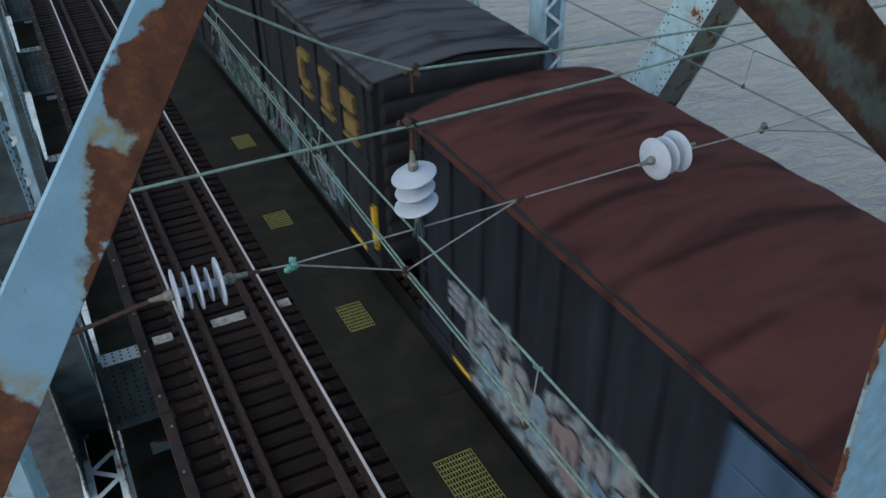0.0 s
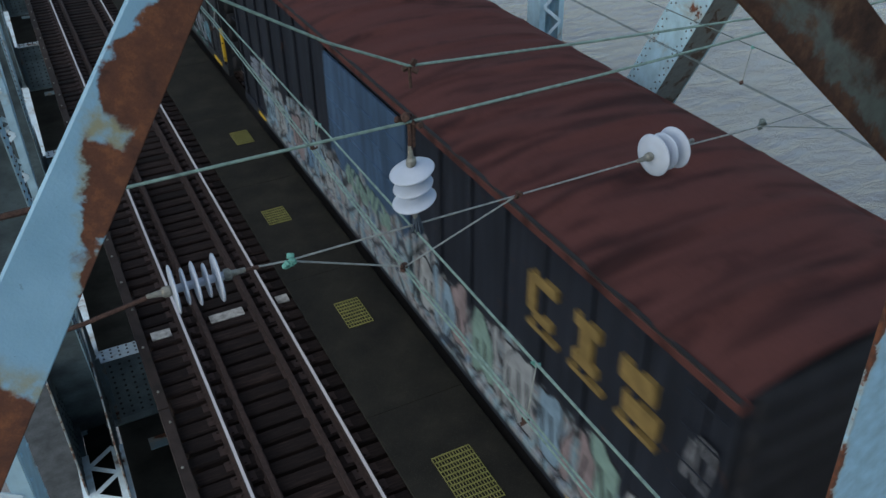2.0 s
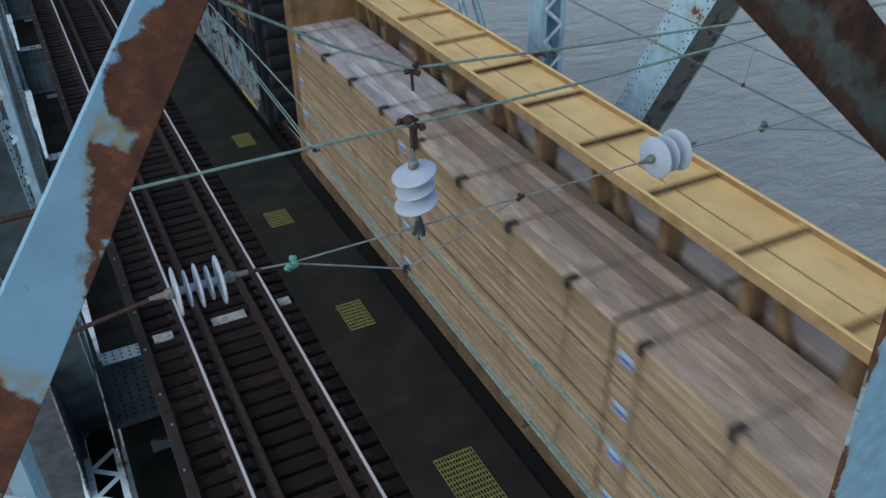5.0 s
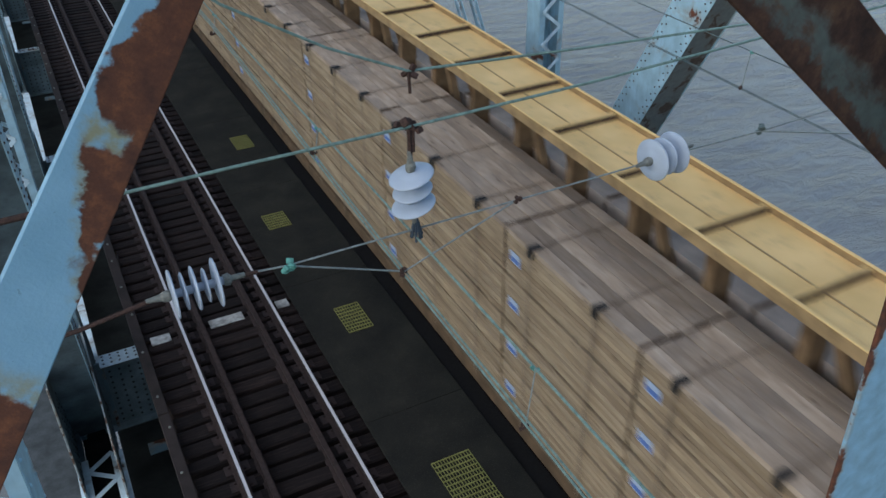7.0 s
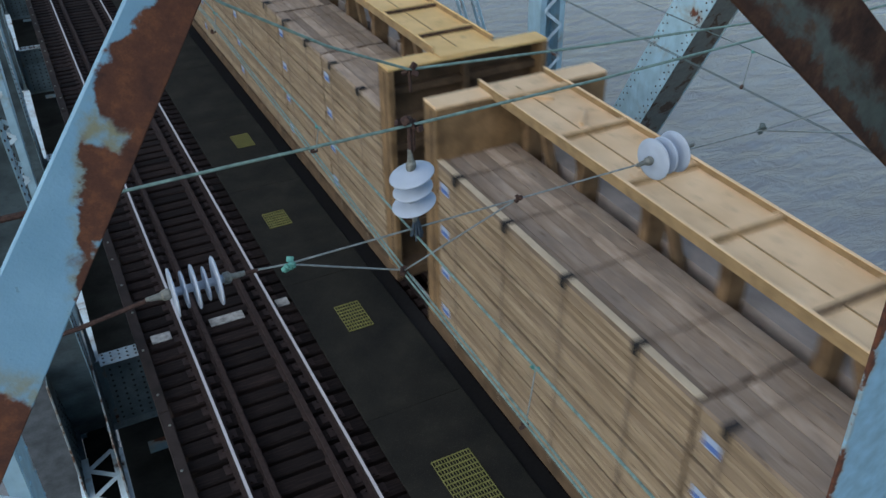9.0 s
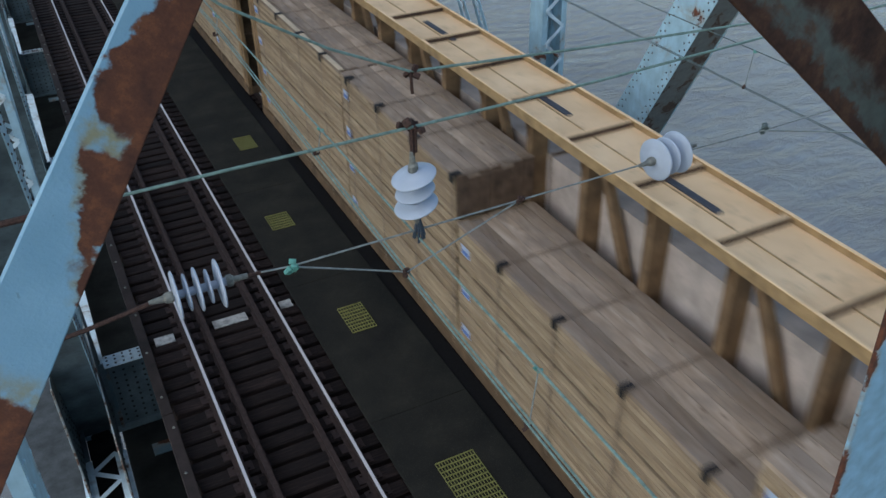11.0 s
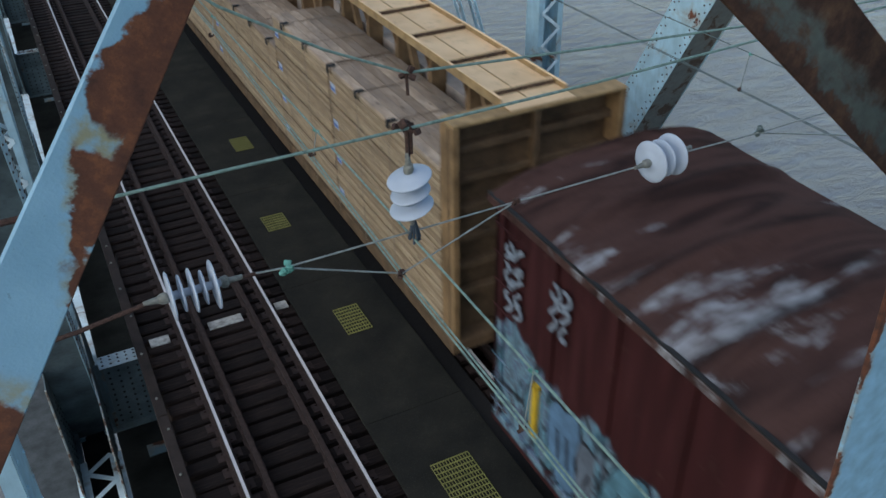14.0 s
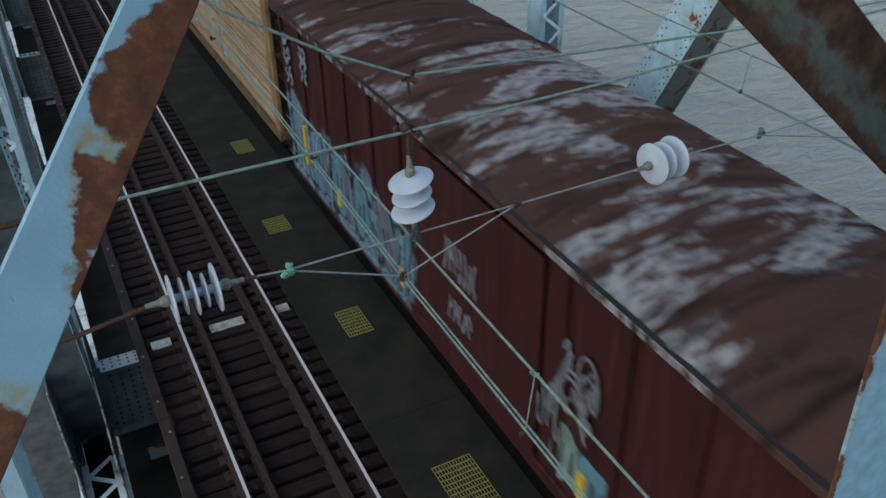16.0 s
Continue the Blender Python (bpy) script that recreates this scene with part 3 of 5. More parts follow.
def build_truss(name, x_in, x_out, inward):
    truss = thing(name, "old blue riveted steel truss with laced members and rust", "bridge truss", "trusses of the bridge", "structure")
    lo, hi = min(x_in, x_out), max(x_in, x_out)
    for x in (lo, hi):
        part("chord_web", boxes((x - 0.012, x + 0.012, Y0, Y1, -2.95, -2.22), (x - 0.06, x + 0.06, Y0, Y1, -2.22, -2.205)), M_GUSSET, truss)
    # Dark sheet added to hide the water and give the chord a shaded inside.
    part("chord_floor", boxes((lo + 0.02, hi - 0.02, Y0, Y1, -2.93, -2.91)), M_PIT, truss, "dark sheet added for the shade inside the lower chord")
    top = 9.4
    i = 0
    y = PANEL - 3 * PITCH
    while y < Y1 - PITCH:
        bm = bmesh.new()
        yy, side = y + 1.35, 0
        while yy < y + PITCH - 1.6:
            a, b = (lo + 0.07, hi - 0.07) if side == 0 else (hi - 0.07, lo + 0.07)
            bar_into(bm, (a, yy, -2.195 + 0.006 * side), (b, yy + 0.33, -2.195 + 0.006 * side), 0.085, 0.010)
            yy += 0.33
            side = 1 - side
        part("chord_lacing", bm, M_LACING, truss, "pale zigzag lacing on the lower chord")
        for x in (lo, hi):
            part("chord_flange", boxes((x - 0.10, x + 0.10, y + 1.2, y + PITCH - 1.3, -2.204, -2.192)), M_LACING, truss)
        near_shift = -0.24 if inward > 0 and abs(y - PANEL + PITCH) < 0.1 else 0.0
        post = new("post")
        post.parent = truss
        laced_column_parts(post, lo + near_shift, hi + near_shift, y + 0.03, y + 0.46, -2.9, top, M_STEEL, M_LACING)
        if inward > 0 and abs(y - PANEL - PITCH) < 0.1:
            part("face_plate", boxes((lo + 0.02, hi - 0.03, y - 0.010, y + 0.006, -2.3, top), bevel=0.003), M_LACING, post, "pale grey blue plate over the post")
            part("edge_angle", boxes((lo - 0.10, lo + 0.10, y - 0.030, y - 0.012, -2.3, top), bevel=0.004), M_LACING, post, "bright worn angle along the post")
        inner = [(-2.75, -2.95), (1.5, -2.95), (1.5, -2.1), (0.75, -0.75), (0.2, 0.05), (-0.63, 0.02), (-2.59, -1.18), (-2.75, -2.1)]
        outer = [(-2.3, -2.95), (1.5, -2.95), (1.5, -1.5), (0.75, -0.4), (-0.5, 0.3), (-2.38, 0.3), (-2.3, -1.4)]
        if abs(y - PANEL) > 0.1:
            inner = outer = [(-1.2, -2.95), (1.5, -2.95), (1.5, -2.1), (0.75, -0.75), (-0.35, -0.55), (-1.2, -1.9)]
        for s_in, x in ((1, x_in + inward * 0.022), (-1, x_out - inward * 0.022)):
            bm = bmesh.new()
            pts = inner if s_in > 0 else outer
            k_all = len(pts)
            ra = [bm.verts.new((x - 0.008, y + 0.1 + a, b)) for a, b in pts]
            rb = [bm.verts.new((x + 0.008, y + 0.1 + a, b)) for a, b in pts]
            bm.faces.new(ra)
            bm.faces.new(list(reversed(rb)))
            for k in range(k_all):
                bm.faces.new((ra[k], ra[(k + 1) % k_all], rb[(k + 1) % k_all], rb[k]))
            plate = part("gusset_plate", bm, M_GUSSET, truss, "grey blue gusset plate with rivets")
            heads = bmesh.new()
            big = abs(y - PANEL) < 0.1
            for a in np.arange(-1.9 if big else -0.9, 1.3, 0.19):
                for b in np.arange(-2.8, -0.3 if big and s_in < 0 else -1.9, 0.23):
                    rivet_into(heads, (x + inward * 0.008, y + 0.1 + a, b), (inward, 0, 0), 0.024)
            tagged(part("rivets", heads, M_GRIME, plate, "grimy rivet heads"), kind="stuff")
            if not big:
                continue
            bm = bmesh.new()
            rim = ((-0.63, 0.02), (-2.59, -1.18), (-2.75, -2.1)) if s_in > 0 else ((-2.38, 0.3), (-2.3, -1.4), (-2.3, -2.2))
            for (a0, b0), (a1, b1) in zip(rim, rim[1:]):
                bar_into(bm, (x, y + 0.1 + a0, b0), (x, y + 0.1 + a1, b1), 0.05, 0.03, (1, 0, 0), 0.006)
            part("rim_angle", bm, M_RIM, plate, "pale worn angle along the plate's edge")
        if abs(near_shift) < 0.01:
            brace = new("diagonal")
            brace.parent = truss
            riveted_bar(brace, x_in - inward * 0.31, y - 0.1, -2.3, y - 6.3, top, 0.66, 0.58, M_STEEL, M_EDGE if inward < 0 else M_GUSSET, inward)
        if y < PANEL - 0.1:
            y += PITCH
            continue
        light = new("laced_diagonal")
        light.parent = truss
        for x in (lo + 0.08, hi - 0.08):
            for s in (-0.14, 0.14):
                bm = bmesh.new()
                bar_into(bm, (x, y + 0.3 + s, -1.6), (x, y + 8.0 + s, top), 0.11, 0.012, (1, 0, 0))
                part("angle", bm, M_STEEL, light)
            bm = bmesh.new()
            d = Vector((0, 7.7, top + 1.6))
            n = int(d.length / 0.26)
            for k in range(n):
                a = Vector((x, y + 0.3, -1.6)) + d * (k / n)
                b = Vector((x, y + 0.3, -1.6)) + d * ((k + 1) / n)
                sgn = 0.13 if k % 2 else -0.13
                bar_into(bm, a + Vector((0, sgn, 0)), b - Vector((0, sgn, 0)), 0.07, 0.008, (1, 0, 0))
            part("lacing", bm, M_LACING, light, "pale zigzag lacing bars")
        y += PITCH
        i += 1
    part("upper_chord", boxes((lo, hi, Y0, Y1, top, top + 0.5), bevel=0.01), M_STEEL, truss)
    return truss


# ---- portal bracing in front of the camera ----
def brace_paint():
    """Pale blue paint eaten by three rust patches: x across the bar, y along it."""
    n = Nodes("peeling_brace_paint", 0.5)
    x, y, z = n.xyz()
    wob = n.math("MULTIPLY", n.math("SUBTRACT", n.noise(26, 5, rough=0.6), 0.5), 0.055)
    wob2 = n.math("MULTIPLY", n.math("SUBTRACT", n.noise(19, 5, n.space(1, 1, 1, (3, 7, 1)), rough=0.6), 0.5), 0.07)
    c = n.math("ADD", x, wob)
    s = n.math("ADD", y, wob2)
    upper = n.math("MULTIPLY", n.step(s, 1.150, 1.166), n.step(n.math("SUBTRACT", n.math("ADD", c, n.math("MULTIPLY", n.math("MINIMUM", n.math("SUBTRACT", s, 1.2), 0.0), 0.35)), n.math("MULTIPLY", n.math("MAXIMUM", n.math("SUBTRACT", s, 1.25), 0.0), 0.32)), -0.046, -0.038))
    slope = n.math("ADD", c, n.math("MULTIPLY", n.math("SUBTRACT", s, 1.10), 0.33))
    middle = n.math("MULTIPLY", n.step(slope, -0.024, -0.017), n.math("SUBTRACT", 1.0, n.step(s, 1.118, 1.13)))
    lower = n.math("SUBTRACT", 1.0, n.step(n.math("ADD", s, n.math("MULTIPLY", c, 0.5)), 0.688, 0.705))
    right = n.math("MULTIPLY", n.step(c, 0.020, 0.032), n.step(s, 0.90, 0.96))
    rust = n.math("MAXIMUM", n.math("MAXIMUM", n.math("MAXIMUM", upper, middle), lower), right)
    halo = n.math("MAXIMUM", n.math("MULTIPLY", n.step(slope, -0.040, -0.012), n.math("SUBTRACT", 1.0, n.step(s, 1.15, 1.19))), n.math("SUBTRACT", 1.0, n.step(s, 0.69, 0.76)))
    fleck = n.step(n.noise(90, 3), 0.70, 0.74)
    paint = n.ramp(n.noise(9, 5), (0.3, (0.25, 0.44, 0.58)), (0.7, (0.31, 0.52, 0.67)))
    paint = n.mix(n.math("MULTIPLY", fleck, 0.4), paint, (0.12, 0.20, 0.26))
    paint = n.mix(n.math("MULTIPLY", halo, n.step(n.noise(30, 5), 0.32, 0.62)), paint, (0.33, 0.32, 0.20))
    rustc = n.ramp(n.noise(22, 6, rough=0.68), (0.28, (0.060, 0.026, 0.018)), (0.52, (0.135, 0.050, 0.026)), (0.72, (0.26, 0.10, 0.04)))
    patch = n.step(n.noise(14, 5, n.space(1, 1, 1, (9, 2, 4))), 0.62, 0.68)
    keep = n.math("SUBTRACT", 1.0, n.math("MULTIPLY", patch, n.math("SUBTRACT", 1.0, upper)))
    n.color(n.mix(n.math("MULTIPLY", rust, keep), paint, rustc))
    n.put(n.b.inputs["Roughness"], n.math("ADD", n.math("MULTIPLY", rust, 0.35), 0.48))
    n.bump(n.math("ADD", n.math("MULTIPLY", rust, -0.6), n.noise(140, 4)), 0.35, 0.003)
    return n.mat


def dark_brace_paint():
    """Rust brown steel with a worn band of old teal paint along it."""
    n = Nodes("dark_rusted_brace", 0.75, 0.0, 0.25)
    x, y, z = n.xyz()
    wob = n.math("MULTIPLY", n.math("SUBTRACT", n.noise(7, 6, rough=0.65), 0.5), 0.16)
    c = n.math("ADD", x, wob)
    band = n.math("MULTIPLY", n.step(c, -0.010, 0.030), n.math("SUBTRACT", 1.0, n.step(c, 0.070, 0.088)))
    worn = n.step(n.noise(8, 6, n.space(1, 0.5, 1), 0.65), 0.34, 0.52)
    rust = n.ramp(n.noise(14, 6, rough=0.7), (0.28, (0.034, 0.020, 0.015)), (0.50, (0.078, 0.040, 0.026)), (0.72, (0.150, 0.082, 0.045)))
    teal = n.ramp(n.noise(20, 5), (0.3, (0.090, 0.100, 0.085)), (0.7, (0.140, 0.155, 0.135)))
    n.color(n.mix(n.math("MULTIPLY", band, worn), rust, teal))
    n.bump(n.noise(60, 5), 0.5, 0.004)
    return n.mat


def local_bar(p, q, up=(0, 1, 0)):
    """The pose whose y runs from p to q and whose z leans towards up, and the length."""
    p, q = Vector(p), Vector(q)
    y = (q - p).normalized()
    z = Vector(up)
    z = (z - z.dot(y) * y).normalized()
    m = Matrix((y.cross(z), y, z)).transposed().to_4x4()
    m.translation = p
    return m, (q - p).length


def build_portal():
    portal = thing("portal_bracing", "peeling pale blue and rusty cross bracing of the portal", "bridge bracing", kind="structure")
    m, L = local_bar((-2.370, 1.17, 7.30), (-1.303, 1.17, 8.90), (0, -1, 0))
    bm = boxes((-0.5, 0.5, 0.12, L + 0.55, -0.006, 0.006))
    for v in bm.verts:
        v.co.x = 0.062 - 0.031 * (v.co.y - 0.67) if v.co.x > 0 else -0.065 + 0.023 * (v.co.y - 0.67)
    bmesh.ops.bevel(bm, geom=list(bm.edges), offset=0.0025, segments=1, affect="EDGES")
    part("brace", bm, brace_paint(), portal, "pale blue brace with large rust patches", at=m)
    m, L = local_bar((-1.20, 1.17, 8.90), (0.62, 1.17, 7.40), (0, -1, 0))
    part("brace", boxes((-0.079, 0.112, -0.62, L + 0.6, -0.006, 0.006), bevel=0.0025), dark_brace_paint(), portal, "dark rust brown brace", at=m)
    m, L = local_bar((-0.03, 0.90, 6.2), (-0.13, 0.90, 8.2), (0, -1, 0))
    part("brace", boxes((-0.15, 0.15, 0, L + 1.15, -0.006, 0.006), bevel=0.0025), M_BRACE_BLUE, portal, "pale blue upright with rust freckled edge", at=m)
    part("strut", boxes((-2.30, 6.95, 0.85, 1.25, 9.30, 9.50), bevel=0.01), M_STEEL, portal, "riveted strut across the top of the portal")
    return portal


# ---- overhead line ----
def insulator_parts(parent, radii, pitch, m, core=0.024, cup=0.030):
    """A string of thin discs along local -z from the origin."""
    bm = bmesh.new()
    turned_into(bm, ((0.013, 0.07), (0.016, 0.03), (0.020, -0.01), (0.030, -0.022), (0.033, -0.05), (0.026, -0.064)), 12, m)
    part("cap", bm, M_FITTING, parent, "grey metal end cap")
    for k, r in enumerate(radii):
        z = -0.065 - k * pitch
        bm = bmesh.new()
        turned_into(bm, ((core, z), (core + 0.006, z - 0.004), (r * 0.6, z - cup * 0.45), (r - 0.008, z - cup), (r, z - cup - 0.006), (r - 0.004, z - cup - 0.012),
                         (r * 0.8, z - cup - 0.004), (r * 0.5, z - cup * 0.45 - 0.014), (core + 0.008, z - 0.020), (core, z - 0.026), (core, z - pitch)), 32, m)
        part("disc", bm, M_CERAMIC, parent, smooth=True)
    z = -0.065 - len(radii) * pitch
    bm = bmesh.new()
    turned_into(bm, ((0.032, z + 0.012), (0.036, z - 0.02), (0.018, z - 0.035), (0.015, z - 0.11)), 12, m)
    part("end_fitting", bm, M_FITTING, parent, "grey metal fitting")


def clamp_parts(parent, p, s=0.03, material=None):
    bm = bmesh.new()
    rnd = random.Random(int(abs(p[0] * 977 + p[2] * 131)))
    for k in range(5):
        o = Vector(p) + Vector((rnd.uniform(-s, s), rnd.uniform(-s, s), rnd.uniform(-s, s)))
        box_into(bm, -s * 0.7, s * 0.7, -s * 0.4, s * 0.4, -s * 0.55, s * 0.55, s * 0.12,
                 Matrix.Translation(o) @ Euler((rnd.uniform(-1, 1), rnd.uniform(-1, 1), rnd.uniform(-1, 1))).to_matrix().to_4x4())
    return part("clamp", bm, material or M_CLAMP, parent)


YS = 4.0


def build_overhead():
    span = thing("upper_span_wire", "verdigris cross span wires over both tracks", "overhead wire", "overhead line")
    part("wire", tubes(([(-2.3, YS, 6.69), (-1.0, YS, 6.70), (0.0, YS, 6.70), (1.3, YS, 6.72), (3.9, YS, 6.80), (6.9, YS, 7.2)], 0.0090)), M_WIRE_GREEN, span)
    part("rod", tubes(([(-2.6, YS, 6.69), (-1.62, YS, 6.695)], 0.017)), M_CLAMP, span, "brown tie rod")
    part("wire", tubes(([(-2.4, YS, 8.75), (-0.95, YS, 7.54), (-0.45, YS, 7.24), (0.0, YS, 7.03), (1.2, YS, 6.95), (2.46, YS, 6.88), (3.96, YS, 6.86), (6.9, YS, 8.2)], 0.0080)), M_WIRE_GREEN, span)
    part("hanger", tubes(([(0, YS, 7.03), (0.005, YS, 6.90)], 0.009)), M_CLAMP, span)
    clamp_parts(span, (0.0, YS, 7.02), 0.028)
    clamp_parts(span, (-0.03, YS, 6.70), 0.035)
    clamp_parts(span, (0.03, YS, 6.70), 0.030)
    part("shackle", tubes(([(-0.012, YS, 6.69), (-0.010, YS, 6.52)], 0.014), ([(0.012, YS, 6.69), (0.010, YS, 6.54)], 0.012)), M_CLAMP, span, "rusted iron shackle")
    hung = thing("suspension_insulator", "three disc grey porcelain insulator hanging from the span wire", "insulator", "insulators")
    insulator_parts(hung, (0.138, 0.124, 0.137), 0.100, Matrix(((0.966, 0, -0.04, -0.012), (0, 1, 0, YS), (0.259, 0, 0.98, 6.485), (0, 0, 0, 1))), 0.05, 0.030)
    for k in range(9):
        a = k * 0.7
        tip = (0.012 + 0.035 * math.cos(a), YS + 0.035 * math.sin(a), 5.94 + 0.02 * (k % 3))
        part("wire_tail", tubes(([(0.010 + 0.008 * math.cos(a), YS + 0.008 * math.sin(a), 6.09), tip], 0.008)), M_TAIL, hung, "dark frayed wire end")

    low = thing("lower_span_wire", "thin steady wire between insulators over the tracks", "overhead wire", "overhead line")
    for pts in ([(-1.02, YS, 6.03), (-0.81, YS, 6.01), (0.72, YS, 6.02), (1.80, YS, 6.03)], [(2.12, YS, 6.04), (2.79, YS, 6.03), (3.6, YS, 6.05), (4.7, YS, 6.08), (6.9, YS, 6.2)],
                [(-0.81, YS, 6.01), (-0.08, YS, 5.73), (0.72, YS, 6.02)], [(2.79, YS, 6.03), (3.95, YS + 0.1, 5.70), (4.7, YS, 6.08)]):
        part("wire", tubes((pts, 0.006)), M_WIRE_GREY, low)
    for pts, r in (([(-2.45, YS, 5.93), (-1.95, YS, 5.97), (-1.56, YS, 6.03)], 0.013), ([(-1.12, YS, 6.03), (-0.98, YS, 6.025)], 0.012)):
        part("rod", tubes((pts, r)), M_CLAMP, low, "brown tie rod")
    clamp_parts(low, (-0.81, YS, 6.01), 0.030, M_VERDIGRIS)
    clamp_parts(low, (-0.08, YS, 5.73), 0.022, M_CLAMP)
    clamp_parts(low, (0.72, YS, 6.02), 0.022, M_CLAMP)
    clamp_parts(low, (2.79, YS, 6.03), 0.030, M_WIRE_DULL)
    for x, radii, p, cup in ((-1.53, (0.140, 0.108, 0.128, 0.100, 0.142), 0.060, 0.006), (1.735, (0.150, 0.134, 0.150), 0.100, 0.012)):
        ins = thing("strain_insulator", "grey porcelain disc insulator strung level in the steady wire", "insulator", "insulators")
        insulator_parts(ins, radii, p, Matrix.Translation((x, YS, 6.03)) @ Euler((0, radians(-90), 0 if x < 0 else radians(7))).to_matrix().to_4x4(), 0.024 if x < 0 else 0.05, cup)

    for cx, name in ((0.0, "catenary_wire"), (TRACK, "catenary_wire")):
        cat = thing(name, "verdigris messenger and contact wires hung along the track", "overhead wire", "overhead line")
        dz = 0.0 if cx < 1 else 0.03
        mess = [(cx, y, 5.97 + dz + 0.00016 * (y - YS) ** 2) for y in range(-8, 70, 3)]
        part("messenger_wire", tubes((mess, 0.0080 if cx < 1 else 0.005)), M_WIRE_GREEN if cx < 1 else M_WIRE_DULL, cat)
        for s in (-0.012, 0.012):
            part("contact_wire", tubes(([(cx - 0.07 + s, -8, 5.55), (cx - 0.07 + s, YS, 5.70 if cx < 1 else 5.66), (cx + s, 9, 5.80 if cx < 1 else 5.66), (cx + s, 60, 5.7)], 0.007 if cx < 1 else 0.004)), M_WIRE_GREEN if cx < 1 else M_WIRE_DULL, cat)
        y = 2.62 if cx < 1 else 5.30
        for k in range(-2, 9):
            yy = y + k * 3.1
            zc = 5.60 if yy < YS else 5.78
            if cx > 1:
                zc = 5.67
            part("dropper", tubes(([(cx, yy, 5.97 + dz), (cx - 0.04, yy, zc)], 0.004)), M_WIRE_GREY, cat)
            clamp_parts(cat, (cx, yy, 5.96 + dz), 0.014, M_VERDIGRIS)
            clamp_parts(cat, (cx - 0.05, yy, zc), 0.018, M_CLAMP)


# ---- train ----
def car_roof(parent, hw, L, z_eave, rise, material, seed, pitch=1.13, rib=0.05, rough=0.055, round_power=1.6, over=0.03):
    rnd = random.Random(seed)
    bm = bmesh.new()
    ys = np.linspace(0.02, -L - 0.02, int(L / 0.1))
    sway = [rnd.uniform(-0.25, 0.25) for _ in range(40)]
    rows = []
    for y in ys:
        row = []
        for x in np.linspace(-hw - over, hw + over, 25):
            u = abs(x) / (hw + over)
            z = z_eave + rise * (1 - u ** round_power)
            k = (-y + sway[int(-y / pitch) % 40] * x / hw * 0.4) / pitch
            d = abs(k - round(k)) * pitch
            z += rib * math.exp(-(d / 0.065) ** 2) * min(1, 3 * (1 - u) + 0.25)
            z += rough * (noise.noise(Vector((x * 0.8, y * 2.1, seed))))
            row.append((float(x), float(y), z))
        rows.append(row)
    grid_into(bm, rows)
    part("roof", bm, material, parent, smooth=True)
    part("roof_edge", boxes((-hw - over - 0.02, -hw + 0.02, -L - 0.06, 0.06, z_eave - 0.10, z_eave - 0.002), (hw - 0.02, hw + over + 0.02, -L - 0.06, 0.06, z_eave - 0.10, z_eave - 0.002), bevel=0.01), material, parent)
    part("gutter", boxes((-hw - over - 0.012, -hw - over + 0.035, -L - 0.05, 0.05, z_eave - 0.004, z_eave + 0.020)), M_IRON, parent, "dark gutter along the eave")


def end_wall(parent, hw, y, sign, z0, z_eave, rise, material, ribs=9):
    bm = bmesh.new()
    rows = []
    n = ribs * 6
    for k in range(n + 1):
        z = z0 + (z_eave - 0.02 - z0) * k / n
        out = 0.05 * abs(math.sin(math.pi * k / 6)) ** 0.7
        rows.append([(float(x), y + sign * (out if abs(x) < hw - 0.14 else 0.0), z) for x in (-hw, -hw + 0.13, -hw + 0.2, 0, hw - 0.2, hw - 0.13, hw)])
    rows.append([(float(x), y, z_eave + rise * (1 - (abs(x) / hw) ** 1.6) - 0.03) for x in (-hw, -hw + 0.13, -hw + 0.2, 0, hw - 0.2, hw - 0.13, hw)])
    grid_into(bm, rows)
    part("end_wall", bm, material, parent, "corrugated end wall")


def truck(parent, y):
    t = new("truck")
    t.parent = parent
    t.location = (0, y, 0)
    for x in (-1.0, 1.0):
        bm = boxes((x - 0.07, x + 0.07, -1.15, 1.15, 0.40, 0.58), (x - 0.09, x + 0.09, -0.32, 0.32, 0.22, 0.70), (x - 0.10, x + 0.10, -1.12, -0.72, 0.30, 0.58), (x - 0.10, x + 0.10, 0.72, 1.12, 0.30, 0.58), bevel=0.02)
        part("side_frame", bm, M_IRON, t)
    part("bolster", boxes((-1.1, 1.1, -0.2, 0.2, 0.42, 0.78), bevel=0.02), M_IRON, t)
    for dy in (-0.88, 0.88):
        bm = bmesh.new()
        m = Euler((0, radians(90), 0)).to_matrix().to_4x4()
        tube_into(bm, [(-0.95, 0, 0), (0.95, 0, 0)], 0.075, 10)
        for s in (-1, 1):
            turned_into(bm, ((0.10, s * 0.66), (0.36, s * 0.68), (0.46, s * 0.70), (0.42, s * 0.71), (0.42, s * 0.82), (0.33, s * 0.81), (0.12, s * 0.80)), 24, m)
        w = part("wheelset", bm, M_WHEEL, t, "worn steel wheels on an axle")
        w.location = (0, dy, 0.42)
        WHEELS.append((w, dy))


WHEELS = []
MOVING = []


def coupler(parent, y, sign):
    bm = boxes((-0.10, 0.10, min(y, y + sign * 0.42), max(y, y + sign * 0.42), 0.72, 0.98), (-0.16, 0.16, min(y + sign * 0.38, y + sign * 0.66), max(y + sign * 0.38, y + sign * 0.66), 0.70, 1.0), bevel=0.02)
    part("coupler", bm, M_IRON, parent)


def ladder(parent, x, y, z0, z1, material):
    irons = new("ladder")
    irons.parent = parent
    z = z0
    while z < z1:
        part("rung", tubes(([(x, y - 0.22, z), (x - 0.06, y - 0.22, z), (x - 0.06, y + 0.22, z), (x, y + 0.22, z)], 0.010), n=5), material, irons)
        z += 0.38


